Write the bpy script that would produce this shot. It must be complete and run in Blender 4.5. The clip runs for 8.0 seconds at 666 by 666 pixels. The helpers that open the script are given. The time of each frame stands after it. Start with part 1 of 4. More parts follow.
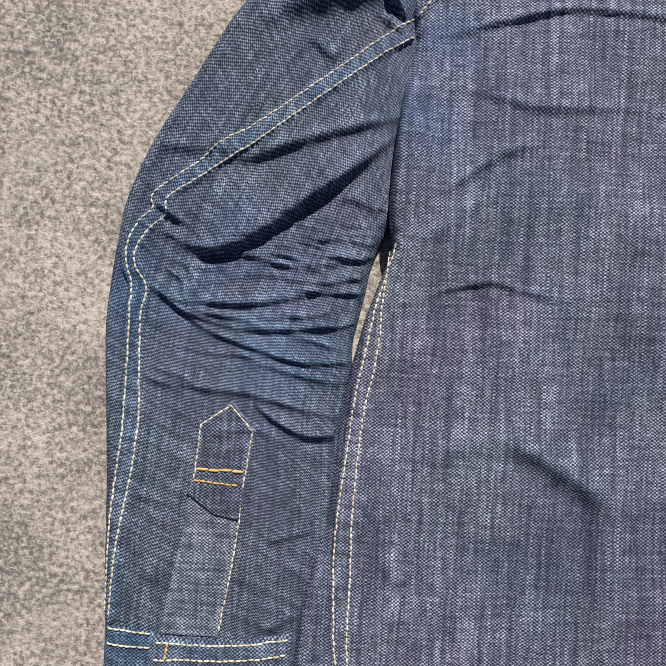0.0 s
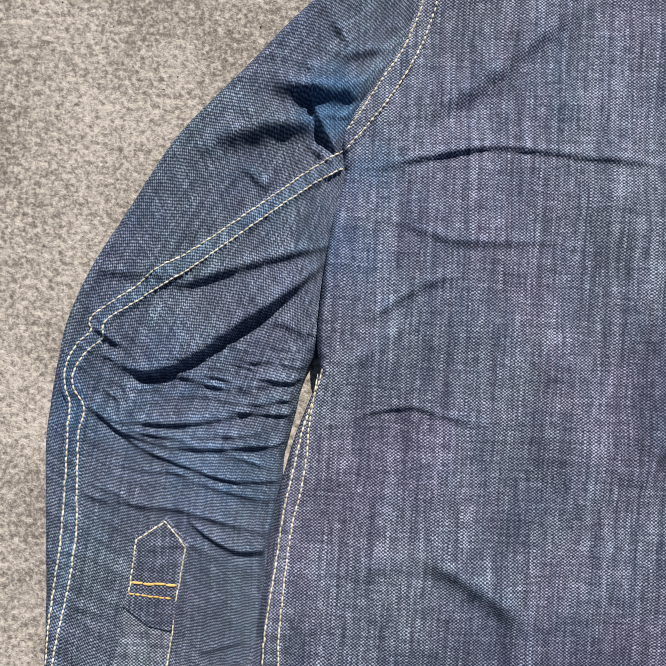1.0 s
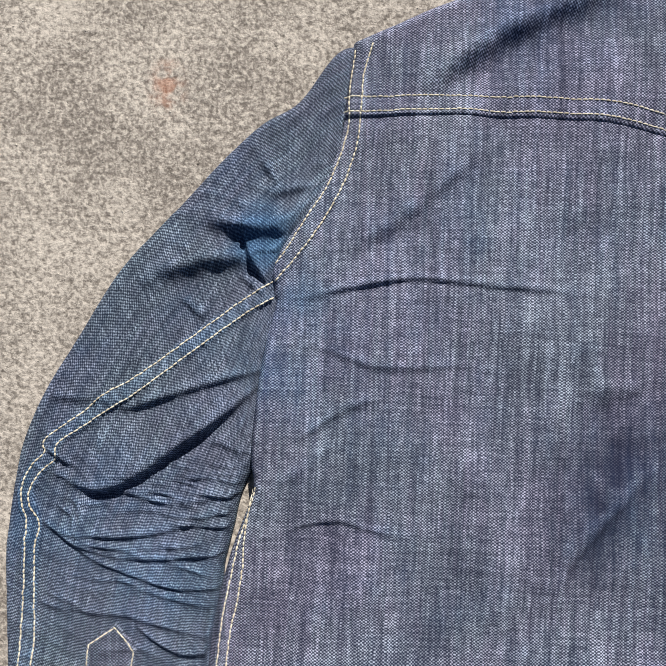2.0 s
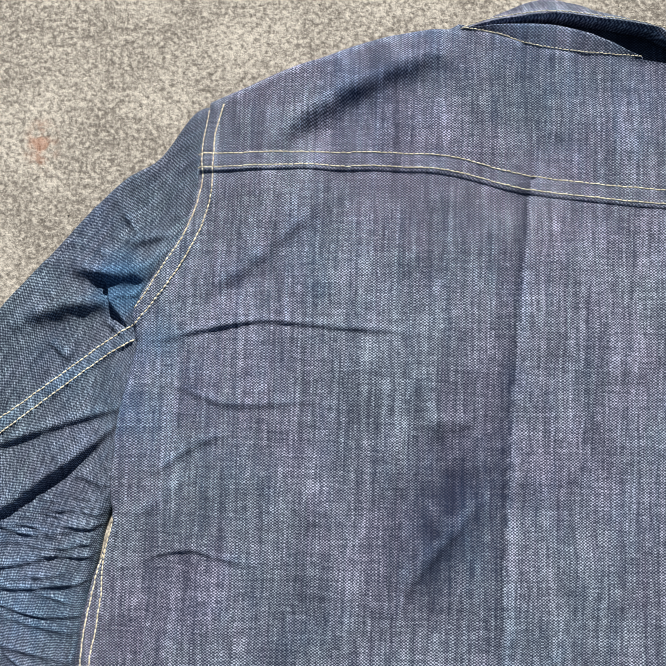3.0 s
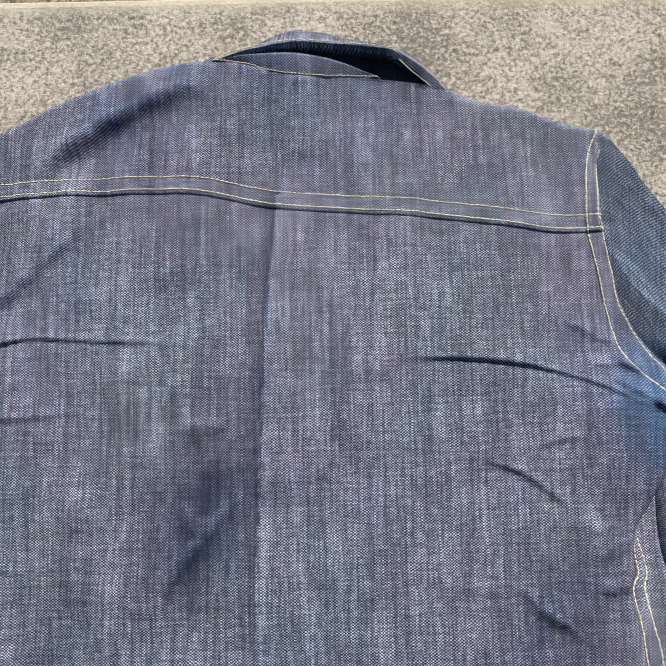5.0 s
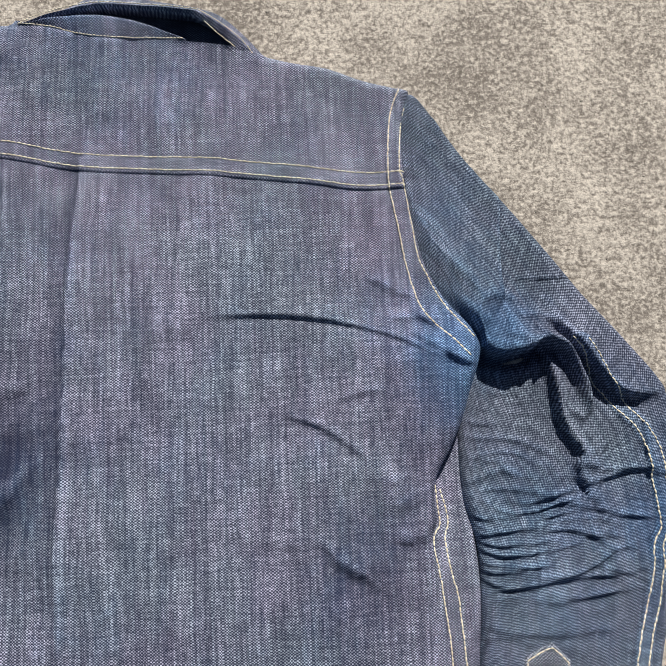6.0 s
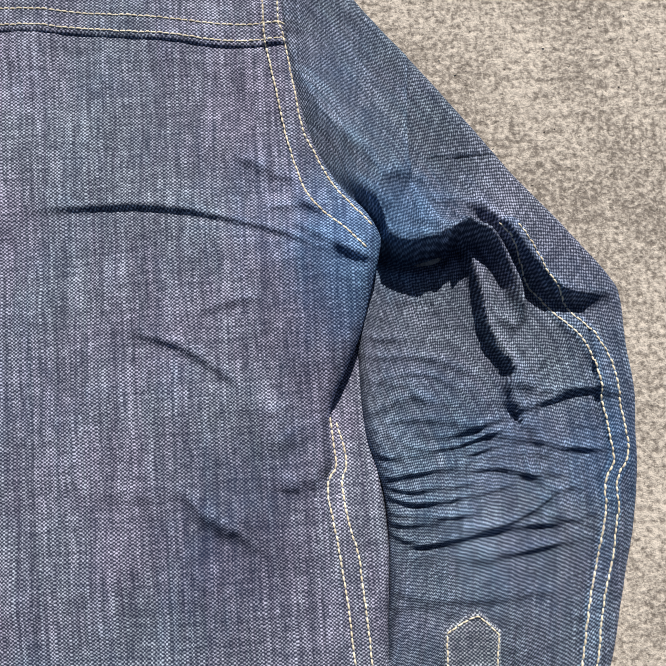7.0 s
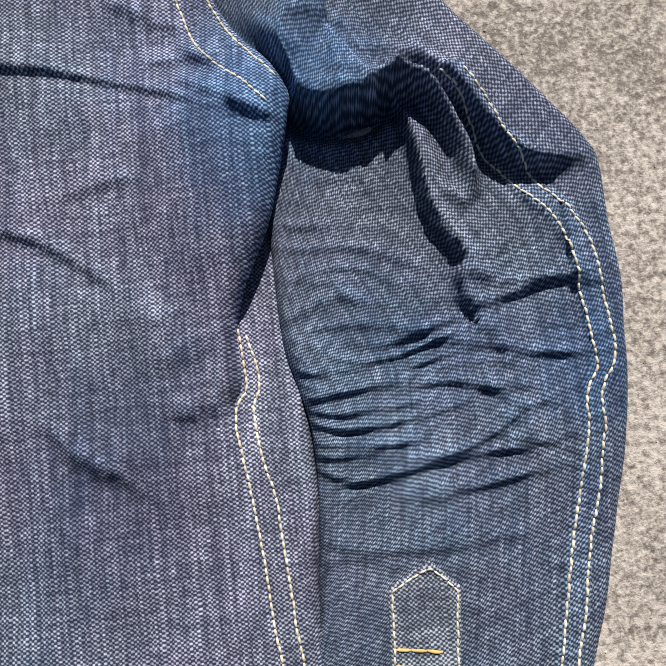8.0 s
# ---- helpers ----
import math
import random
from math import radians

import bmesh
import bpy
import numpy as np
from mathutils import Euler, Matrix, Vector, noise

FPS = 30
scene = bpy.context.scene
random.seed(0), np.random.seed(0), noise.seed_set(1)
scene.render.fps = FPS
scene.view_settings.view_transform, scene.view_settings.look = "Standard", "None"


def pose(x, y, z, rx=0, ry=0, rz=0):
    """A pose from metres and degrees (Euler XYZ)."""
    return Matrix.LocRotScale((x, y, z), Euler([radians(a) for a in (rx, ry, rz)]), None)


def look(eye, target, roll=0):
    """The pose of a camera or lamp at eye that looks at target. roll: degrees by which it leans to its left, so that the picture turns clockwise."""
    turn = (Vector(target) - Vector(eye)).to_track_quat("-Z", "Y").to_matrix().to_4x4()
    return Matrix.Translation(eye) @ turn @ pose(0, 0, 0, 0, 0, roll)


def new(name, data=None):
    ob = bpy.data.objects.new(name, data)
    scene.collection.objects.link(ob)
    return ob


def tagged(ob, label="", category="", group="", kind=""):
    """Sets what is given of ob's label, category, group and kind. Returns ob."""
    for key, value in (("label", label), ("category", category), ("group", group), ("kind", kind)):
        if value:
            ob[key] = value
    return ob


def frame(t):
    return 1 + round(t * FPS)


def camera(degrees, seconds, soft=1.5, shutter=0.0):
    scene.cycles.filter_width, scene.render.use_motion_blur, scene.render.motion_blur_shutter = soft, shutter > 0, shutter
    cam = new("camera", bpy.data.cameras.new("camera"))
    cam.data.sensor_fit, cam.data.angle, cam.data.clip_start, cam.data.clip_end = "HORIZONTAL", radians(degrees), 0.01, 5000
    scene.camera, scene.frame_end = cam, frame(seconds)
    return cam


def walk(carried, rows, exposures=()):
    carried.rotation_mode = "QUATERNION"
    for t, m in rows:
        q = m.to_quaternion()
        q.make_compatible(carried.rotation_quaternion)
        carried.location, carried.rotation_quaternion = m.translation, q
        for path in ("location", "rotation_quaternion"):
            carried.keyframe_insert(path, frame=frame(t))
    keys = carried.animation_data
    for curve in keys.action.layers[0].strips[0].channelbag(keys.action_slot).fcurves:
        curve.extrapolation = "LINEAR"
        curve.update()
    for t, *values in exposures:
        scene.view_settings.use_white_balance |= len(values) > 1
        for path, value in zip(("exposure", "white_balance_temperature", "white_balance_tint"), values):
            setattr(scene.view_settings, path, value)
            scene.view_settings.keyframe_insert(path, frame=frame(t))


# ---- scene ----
cam = camera(58.0, 8.0, soft=1.15)
PATH = [
    (0, (-0.293, 0.072, 0.338), (-0.31, 0.115, -1.662), -18.3),
    (0.5, (-0.267, 0.113, 0.346), (-0.274, 0.153, -1.654), -6.7),
    (1, (-0.262, 0.142, 0.355), (-0.252, 0.182, -1.644), 17.5),
    (1.2, (-0.258, 0.155, 0.356), (-0.261, 0.191, -1.644), -2.4),
    (2.3, (-0.187, 0.23, 0.396), (-0.222, 0.278, -1.603), -33.5),
    (2.5, (-0.164, 0.233, 0.402), (-0.193, 0.295, -1.597), -22.4),
    (3, (-0.119, 0.231, 0.408), (-0.164, 0.338, -1.589), -21.0),
    (3.5, (-0.093, 0.237, 0.422), (-0.149, 0.383, -1.572), -20.5),
    (4, (-0.063, 0.246, 0.436), (-0.104, 0.405, -1.557), -14.7),
    (4.2, (-0.045, 0.244, 0.438), (-0.091, 0.405, -1.555), -16.6),
    (5.3, (0.097, 0.204, 0.42), (0.009, 0.43, -1.565), -22.5),
    (5.5, (0.128, 0.199, 0.42), (0.037, 0.417, -1.566), -24.2),
    (6, (0.171, 0.183, 0.418), (0.152, 0.397, -1.571), -7.5),
    (6.5, (0.201, 0.173, 0.41), (0.177, 0.365, -1.581), -10.2),
    (7, (0.236, 0.14, 0.327), (0.235, 0.307, -1.666), -4.3),
    (7.5, (0.269, 0.112, 0.252), (0.25, 0.267, -1.742), -12.2),
    (8, (0.273, 0.098, 0.257), (0.256, 0.241, -1.738), -13.1),
]
walk(cam, [(t, look(eye, target, roll)) for t, eye, target, roll in PATH],
     exposures=[(0, -0.20, 6500, 13), (0.5, -0.08, 6480, 12), (1.2, -0.08, 6450, 12), (2.5, -0.03, 6500, 8), (3.0, 0.08, 6450, 6), (3.5, 0.14, 6480, 6), (4.0, 0.04, 6520, 4), (5.5, -0.05, 6600, 10), (6.5, -0.02, 6500, 8), (7.0, 0.02, 6600, 11), (7.5, 0.08, 6500, 12), (8.0, 0.0, 6500, 12)])


# ---- world, sun, exposure ----
SUN_UP, SUN_ROUND = radians(41), radians(11)      # height over the ground; turn from +y towards +x
world = bpy.data.worlds.new("sky")
scene.world = world
world.use_nodes = True
wn = world.node_tree.nodes
sky = wn.new("ShaderNodeTexSky")
sky.sky_type, sky.sun_disc, sky.sun_elevation, sky.sun_rotation = "NISHITA", False, SUN_UP, SUN_ROUND
world.node_tree.links.new(sky.outputs[0], wn["Background"].inputs[0])
wn["Background"].inputs[1].default_value = 0.042
sun = new("sun", bpy.data.lights.new("sun", "SUN"))
sun.data.energy, sun.data.angle, sun.data.color = 5.4, radians(0.6), (1.0, 0.95, 0.87)
sun_way = Vector((math.sin(SUN_ROUND) * math.cos(SUN_UP), math.cos(SUN_ROUND) * math.cos(SUN_UP), math.sin(SUN_UP)))
sun.matrix_world = look(sun_way * 5, (0, 0, 0))
scene.view_settings.exposure = 0.0


# ---- materials ----
class Nodes:
    """Short hand for a node material."""

    def __init__(self, name, rough=0.8):
        self.mat = bpy.data.materials.new(name)
        self.mat.use_nodes = True
        self.tree = self.mat.node_tree
        self.out = self.tree.nodes["Principled BSDF"]
        self.out.inputs["Roughness"].default_value = rough
        self.out.inputs["Specular IOR Level"].default_value = 0.25

    def plug(self, socket, value):
        if hasattr(value, "is_linked"):
            self.tree.links.new(value, socket)
        else:
            socket.default_value = value

    def node(self, kind, **sets):
        n = self.tree.nodes.new(kind)
        for key, value in sets.items():
            setattr(n, key, value)
        return n

    def math(self, op, a, b=0.0):
        n = self.node("ShaderNodeMath", operation=op)
        self.plug(n.inputs[0], a)
        self.plug(n.inputs[1], b)
        return n.outputs[0]

    def scaled(self, vector, x, y, z=1.0):
        n = self.node("ShaderNodeVectorMath", operation="MULTIPLY")
        self.plug(n.inputs[0], vector)
        n.inputs[1].default_value = (x, y, z)
        return n.outputs[0]

    def noise(self, vector, scale=1.0, detail=2.0, rough=0.5):
        n = self.node("ShaderNodeTexNoise")
        self.plug(n.inputs["Vector"], vector)
        n.inputs["Scale"].default_value = scale
        n.inputs["Detail"].default_value = detail
        n.inputs["Roughness"].default_value = rough
        return n.outputs["Fac"]

    def ramp(self, value, low, high, to_low=0.0, to_high=1.0):
        n = self.node("ShaderNodeMapRange", interpolation_type="SMOOTHSTEP")
        self.plug(n.inputs["Value"], value)
        for key, v in zip(("From Min", "From Max", "To Min", "To Max"), (low, high, to_low, to_high)):
            n.inputs[key].default_value = v
        return n.outputs[0]

    def mix(self, fac, a, b, blend="MIX"):
        n = self.node("ShaderNodeMix", data_type="RGBA", blend_type=blend)
        self.plug(n.inputs[0], fac)
        for socket, v in ((n.inputs[6], a), (n.inputs[7], b)):
            self.plug(socket, (*v, 1.0) if isinstance(v, tuple) else v)
        return n.outputs[2]

    def bump(self, height, strength, distance):
        n = self.node("ShaderNodeBump")
        n.inputs["Strength"].default_value, n.inputs["Distance"].default_value = strength, distance
        self.plug(n.inputs["Height"], height)
        self.plug(self.out.inputs["Normal"], n.outputs[0])

    def colour(self, value):
        self.plug(self.out.inputs["Base Color"], value)
        return self.mat


def denim(name, dark, pale, blue, contrast=1.0, streak=1.0, yarn=(0.00112, 0.00088), weft_streak=0.20):
    """Slubby indigo cloth: dark warp, pale weft, uneven yarns that run as long streaks along the warp. UV in metres;
    'dye' says where the indigo stayed blue, the tone mask where it is rubbed pale or has shade painted in; yarn: half
    the weave's repeat."""
    n = Nodes(name, 0.88)
    uv = n.node("ShaderNodeUVMap", uv_map="cloth").outputs[0]
    place = n.node("ShaderNodeNewGeometry").outputs["Position"]
    split = n.node("ShaderNodeSeparateXYZ")
    n.plug(split.inputs[0], uv)
    # the rows of the weave wander and the yarns differ in thickness
    wander = n.math("MULTIPLY", n.math("SUBTRACT", n.noise(n.scaled(uv, 300, 24)), 0.5), 0.0024)
    wander2 = n.math("MULTIPLY", n.math("SUBTRACT", n.noise(n.scaled(uv, 50, 260)), 0.5), 0.0010)
    a = n.math("SINE", n.math("MULTIPLY", n.math("ADD", split.outputs[0], wander), math.pi / yarn[0]))
    b = n.math("SINE", n.math("MULTIPLY", n.math("ADD", split.outputs[1], wander2), math.pi / yarn[1]))
    jitter = n.math("MULTIPLY", n.math("SUBTRACT", n.noise(n.scaled(uv, 700, 900), 1.0, 1.0), 0.5), 1.5)
    weave = n.ramp(n.math("ADD", n.math("MULTIPLY", a, b), jitter), -0.36, 0.80, 0.16, 2.05)

    def uneven(across, along, amount, low=0.32, detail=2.0):
        return n.ramp(n.noise(n.scaled(uv, across, along), 1.0, detail, 0.6), low, 1.0 - low, 1.0 - amount, 1.0 + amount)

    fac = 0.5
    for factor in (weave, uneven(640, 17, 0.28 * streak), uneven(270, 12, 0.25 * streak), uneven(80, 7, 0.14 * streak, detail=3.0),
                   uneven(600, 90, 0.28), uneven(26, 430, weft_streak), uneven(130, 640, 0.26), uneven(18, 14, 0.16, detail=3.0)):
        fac = n.math("MULTIPLY", fac, factor)
    wear_shade = n.node("ShaderNodeAttribute", attribute_name="wear_shade").outputs["Fac"]
    # one mask: pale where rubbed, dark where shade is painted in
    fac = n.math("MULTIPLY", n.math("MULTIPLY", fac, contrast), n.math("ADD", 1.0, wear_shade))
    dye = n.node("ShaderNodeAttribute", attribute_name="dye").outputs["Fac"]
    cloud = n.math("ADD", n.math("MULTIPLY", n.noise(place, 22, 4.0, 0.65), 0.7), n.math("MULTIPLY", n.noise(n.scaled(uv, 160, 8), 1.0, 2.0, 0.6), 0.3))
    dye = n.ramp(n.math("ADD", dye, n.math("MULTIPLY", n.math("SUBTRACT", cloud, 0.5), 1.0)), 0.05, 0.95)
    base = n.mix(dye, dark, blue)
    top = n.mix(dye, pale, tuple(p * t for p, t in zip(pale, (0.50, 0.81, 1.02))))
    # patches of the pale weft that took a violet or a green-blue cast, and single yarns that did
    cast = n.math("ADD", n.math("MULTIPLY", n.noise(place, 12, 3.0, 0.6), 0.7), n.math("MULTIPLY", n.noise(n.scaled(uv, 380, 12), 1.0, 2.0, 0.6), 0.3))
    top = n.mix(1.0, top, n.mix(n.ramp(cast, 0.36, 0.64), (1.05, 0.97, 1.03), (0.93, 1.02, 0.97)), "MULTIPLY")
    colour = n.mix(fac, base, top)
    n.bump(n.math("ADD", weave, n.noise(n.scaled(uv, 300, 11), 1.0, 2.0, 0.6)), 0.14, 0.0003)
    return n.colour(colour)


def thread_material(name, low, high):
    n = Nodes(name, 0.75)
    place = n.node("ShaderNodeNewGeometry")
    tone = n.noise(place.outputs["Position"], 70, 2.0)
    each = place.outputs["Random Per Island"]
    mix = n.math("ADD", n.math("MULTIPLY", tone, 0.9), n.math("MULTIPLY", each, 0.35))
    return n.colour(n.mix(n.ramp(mix, 0.3, 0.95), low, high))


def concrete(name, low, high, stain):
    n = Nodes(name, 0.92)
    place = n.node("ShaderNodeNewGeometry").outputs["Position"]
    grain = n.noise(place, 330, 4.0, 0.7)
    pits = n.noise(place, 170, 3.0, 0.6)
    patch = n.noise(place, 16, 4.0, 0.6)
    broad = n.noise(place, 4.0, 3.0, 0.6)
    tone = n.math("ADD", n.math("MULTIPLY", grain, 1.2), n.math("MULTIPLY", pits, 0.45))
    tone = n.math("ADD", tone, n.math("MULTIPLY", patch, 0.45))
    tone = n.math("ADD", tone, n.math("MULTIPLY", broad, 0.28))
    c = n.mix(n.ramp(tone, 0.98, 1.41), low, high)
    worn = n.math("MULTIPLY", n.ramp(n.noise(place, 26, 4.0, 0.65), 0.52, 0.66), n.ramp(n.noise(place, 7, 2.0, 0.5), 0.42, 0.6))
    c = n.mix(n.math("MULTIPLY", worn, 0.62), c, tuple(0.92 * v for v in high))
    grit = n.ramp(n.noise(place, 520, 2.0, 0.6), 0.58, 0.68)
    c = n.mix(n.math("MULTIPLY", grit, 0.75), c, (0.62, 0.57, 0.50))
    dirt = n.ramp(n.noise(place, 230, 3.0, 0.7), 0.55, 0.63)
    c = n.mix(n.math("MULTIPLY", dirt, 0.5), c, (0.10, 0.085, 0.07))
    if stain:
        # the slab's far edge is worn smooth and pale
        part_of = n.node("ShaderNodeSeparateXYZ")
        n.plug(part_of.inputs[0], place)
        edge = n.math("SUBTRACT", n.math("ADD", n.math("MULTIPLY", part_of.outputs[0], -0.0237), 0.5198), part_of.outputs[1])
        edge = n.math("ADD", edge, n.math("MULTIPLY", n.math("SUBTRACT", n.noise(place, 45, 3.0), 0.5), 0.02))
        c = n.mix(n.math("MULTIPLY", n.ramp(edge, 0.004, 0.020, 1.0, 0.0), 0.75), c, (0.60, 0.54, 0.44))
        # a rusty red smear on the slab
        off = n.node("ShaderNodeVectorMath", operation="SUBTRACT")
        n.plug(off.inputs[0], place)
        off.inputs[1].default_value = stain
        long = n.node("ShaderNodeVectorMath", operation="LENGTH")
        n.plug(long.inputs[0], n.scaled(off.outputs[0], 1.5, 1.0))
        near_it = n.math("MULTIPLY", n.ramp(long.outputs["Value"], 0.006, 0.024, 1.0, 0.0), n.ramp(n.noise(place, 120, 3.0), 0.35, 0.65))
        c = n.mix(n.math("MULTIPLY", near_it, 0.55), c, (0.42, 0.16, 0.08))
    n.bump(n.math("ADD", grain, n.math("MULTIPLY", pits, 1.2)), 0.8, 0.0012)
    return n.colour(c)


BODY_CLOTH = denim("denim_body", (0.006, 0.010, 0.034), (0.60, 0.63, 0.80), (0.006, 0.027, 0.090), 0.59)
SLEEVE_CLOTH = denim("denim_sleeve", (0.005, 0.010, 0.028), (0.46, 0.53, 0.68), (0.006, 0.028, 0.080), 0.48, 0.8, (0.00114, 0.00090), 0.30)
FACING_CLOTH = denim("denim_facing", (0.010, 0.018, 0.04), (0.50, 0.55, 0.64), (0.014, 0.045, 0.10), 0.72, 0.6, (0.00110, 0.00088), 0.36)
CREAM = thread_material("cream_thread", (0.58, 0.51, 0.38), (0.90, 0.83, 0.66))
ORANGE = thread_material("orange_thread", (0.62, 0.36, 0.10), (0.85, 0.56, 0.20))
SLAB = concrete("concrete", (0.208, 0.182, 0.160), (0.670, 0.608, 0.538), (-0.3365, 0.3780, 0.0))
DARK_PAVING = concrete("dark_concrete", (0.035, 0.035, 0.033), (0.17, 0.165, 0.155), None)
LOWER = concrete("weathered_concrete", (0.15, 0.125, 0.095), (0.46, 0.40, 0.32), None)


# ---- plan curves and cloth relief ----
def curve(pts, n=60):
    """A smooth curve through a few points, n points at even steps."""
    p = np.array(pts, float)
    p = np.vstack([2 * p[0] - p[1], p, 2 * p[-1] - p[-2]])
    t = np.linspace(0, 1, 12, endpoint=False)[:, None]
    out = []
    for a, b, c, d in zip(p[:-3], p[1:-2], p[2:-1], p[3:]):
        out.append(0.5 * (2 * b + (c - a) * t + (2 * a - 5 * b + 4 * c - d) * t**2 + (3 * b - a - 3 * c + d) * t**3))
    out = np.vstack([*out, p[-2:-1]])
    s = np.r_[0, np.cumsum(np.hypot(*np.diff(out, axis=0).T))]
    k = np.linspace(0, s[-1], n)
    return np.stack([np.interp(k, s, out[:, 0]), np.interp(k, s, out[:, 1])], 1)


def nearest(p, line):
    """Distance of points p to a line, its sign (left of the line: plus) and how far along (0 to 1)."""
    a, b = line[:-1], line[1:]
    ab = b - a
    best = np.full(len(p), 1e9)
    side, along = np.zeros(len(p)), np.zeros(len(p))
    for i in range(len(a)):
        ap = p - a[i]
        k = np.clip((ap @ ab[i]) / (ab[i] @ ab[i] + 1e-12), 0, 1)
        off = ap - k[:, None] * ab[i]
        d = np.hypot(off[:, 0], off[:, 1])
        closer = d < best
        best[closer] = d[closer]
        side[closer] = np.sign(ab[i, 0] * ap[closer, 1] - ab[i, 1] * ap[closer, 0])
        along[closer] = (i + k[closer]) / len(a)
    return best, side, along


def inside(p, loop):
    x, y = p.T
    hit = np.zeros(len(p), bool)
    for (ax, ay), (bx, by) in zip(loop, np.roll(loop, -1, axis=0)):
        if ay != by:
            hit ^= ((ay > y) != (by > y)) & (x < (bx - ax) * (y - ay) / (by - ay) + ax)
    return hit


def smooth(v, low, high):
    k = np.clip((v - low) / (high - low), 0, 1)
    return k * k * (3 - 2 * k)


def fold(z, p, pts, height, gentle, steep, dip=0.3, ends=(0.28, 0.28), levels=None):
    """Adds a crease: rises slowly on the left of its line, drops quickly on the right."""
    line = curve(pts, 10 * len(pts))
    reach = 3 * max(gentle, steep)
    lo, hi = line.min(0) - reach, line.max(0) + reach
    use = np.nonzero(((p > lo) & (p < hi)).all(1))[0]
    if not len(use):
        return
    d, side, s = nearest(p[use], line)
    ramp_ends = smooth(s, 0, ends[0] + 1e-6) * smooth(1 - s, 0, ends[1] + 1e-6)
    beat = pts[0][0] * 900 + pts[0][1] * 1700
    ramp_ends = ramp_ends * (0.9 + 0.12 * np.sin(9 * s + beat) + 0.08 * np.sin(31 * s + 2 * beat))
    if levels:
        ramp_ends = np.interp(s, np.linspace(0, 1, len(levels)), levels) * (0.94 + 0.1 * np.sin(11 * s + beat))
    left = np.exp(-((d / gentle) ** 1.4))
    right = np.exp(-((d / steep) ** 2)) - dip * np.exp(-(((d - 2 * steep) / (1.4 * steep)) ** 2))
    z[use] += height * ramp_ends * np.where(side >= 0, left, right)


def rumple(p, size, seed):
    """Soft random waves, about -1 to 1."""
    rng = np.random.default_rng(seed)
    z = np.zeros(len(p))
    for _ in range(14):
        way = rng.uniform(0, 2 * math.pi)
        k = 2 * math.pi / (size * rng.uniform(0.6, 1.7))
        z += np.sin(k * (p[:, 0] * math.cos(way) + p[:, 1] * math.sin(way)) + rng.uniform(0, 6.28))
    return z / 4.0


def band(z, p, line_a, line_b, height):
    """A felled seam: the cloth between two rows of stitching lies a little higher, and each row sinks in."""
    da, _, sa = nearest(p, line_a)
    db, _, _ = nearest(p, line_b)
    wide = 0.0085
    z += height * smooth(wide + 0.0034 - da - db, 0, 0.0028)
    for d in (da, db):
        z -= 0.0004 * np.exp(-((d / 0.0008) ** 2))
    pucker = np.sin(sa * 2 * math.pi * 52 + 2.0 * np.sin(sa * 40))
    z += 0.00022 * pucker * np.exp(-(((da + db - wide) / 0.006) ** 2))


shirt = tagged(new("shirt"), "indigo slub denim work shirt lying face down on concrete", "shirt")


def part(name, mesh, material, parent, label=""):
    ob = new(name, mesh)
    mesh.materials.append(material)
    ob.parent = parent
    if label:
        ob["label"] = label
    return ob


def soften(z, r):
    """A running mean over a grid, both ways."""
    for axis in (0, 1):
        pad = [(r + 1, r) if k == axis else (0, 0) for k in (0, 1)]
        total = np.cumsum(np.pad(z, pad, mode="edge"), axis=axis)
        n = z.shape[axis]
        z = (np.take(total, range(2 * r + 1, 2 * r + 1 + n), axis) - np.take(total, range(n), axis)) / (2 * r + 1)
    return z


def cloth_mesh(name, xy, z, uv, dye, wear_shade=None):
    """A smooth mesh on a grid of points xy (rows, columns, 2)."""
    rows, cols = xy.shape[:2]
    co = np.concatenate([xy.reshape(-1, 2), z.reshape(-1, 1)], 1)
    i = np.arange(rows * cols).reshape(rows, cols)
    quads = np.stack([i[:-1, :-1], i[:-1, 1:], i[1:, 1:], i[1:, :-1]], -1).reshape(-1, 4)
    area = np.cross(xy[0, 1] - xy[0, 0], xy[1, 0] - xy[0, 0])
    if area < 0:
        quads = quads[:, ::-1]
    me = bpy.data.meshes.new(name)
    me.from_pydata(co.tolist(), [], quads.tolist())
    layer = me.uv_layers.new(name="cloth")
    flat = uv.reshape(-1, 2)[quads.reshape(-1)]
    layer.data.foreach_set("uv", flat.astype(np.float32).reshape(-1))
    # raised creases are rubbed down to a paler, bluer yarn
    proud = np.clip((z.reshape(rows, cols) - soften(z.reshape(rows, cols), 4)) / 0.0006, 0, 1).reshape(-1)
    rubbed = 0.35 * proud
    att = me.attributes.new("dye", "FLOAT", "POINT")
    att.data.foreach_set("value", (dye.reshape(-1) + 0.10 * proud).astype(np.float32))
    # the mask handed in brings further wear and painted shade
    if wear_shade is not None:
        rubbed = rubbed + wear_shade.reshape(-1)
    att = me.attributes.new("wear_shade", "FLOAT", "POINT")
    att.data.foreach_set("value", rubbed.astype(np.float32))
    me.polygons.foreach_set("use_smooth", [True] * len(quads))
    me.update()
    return me


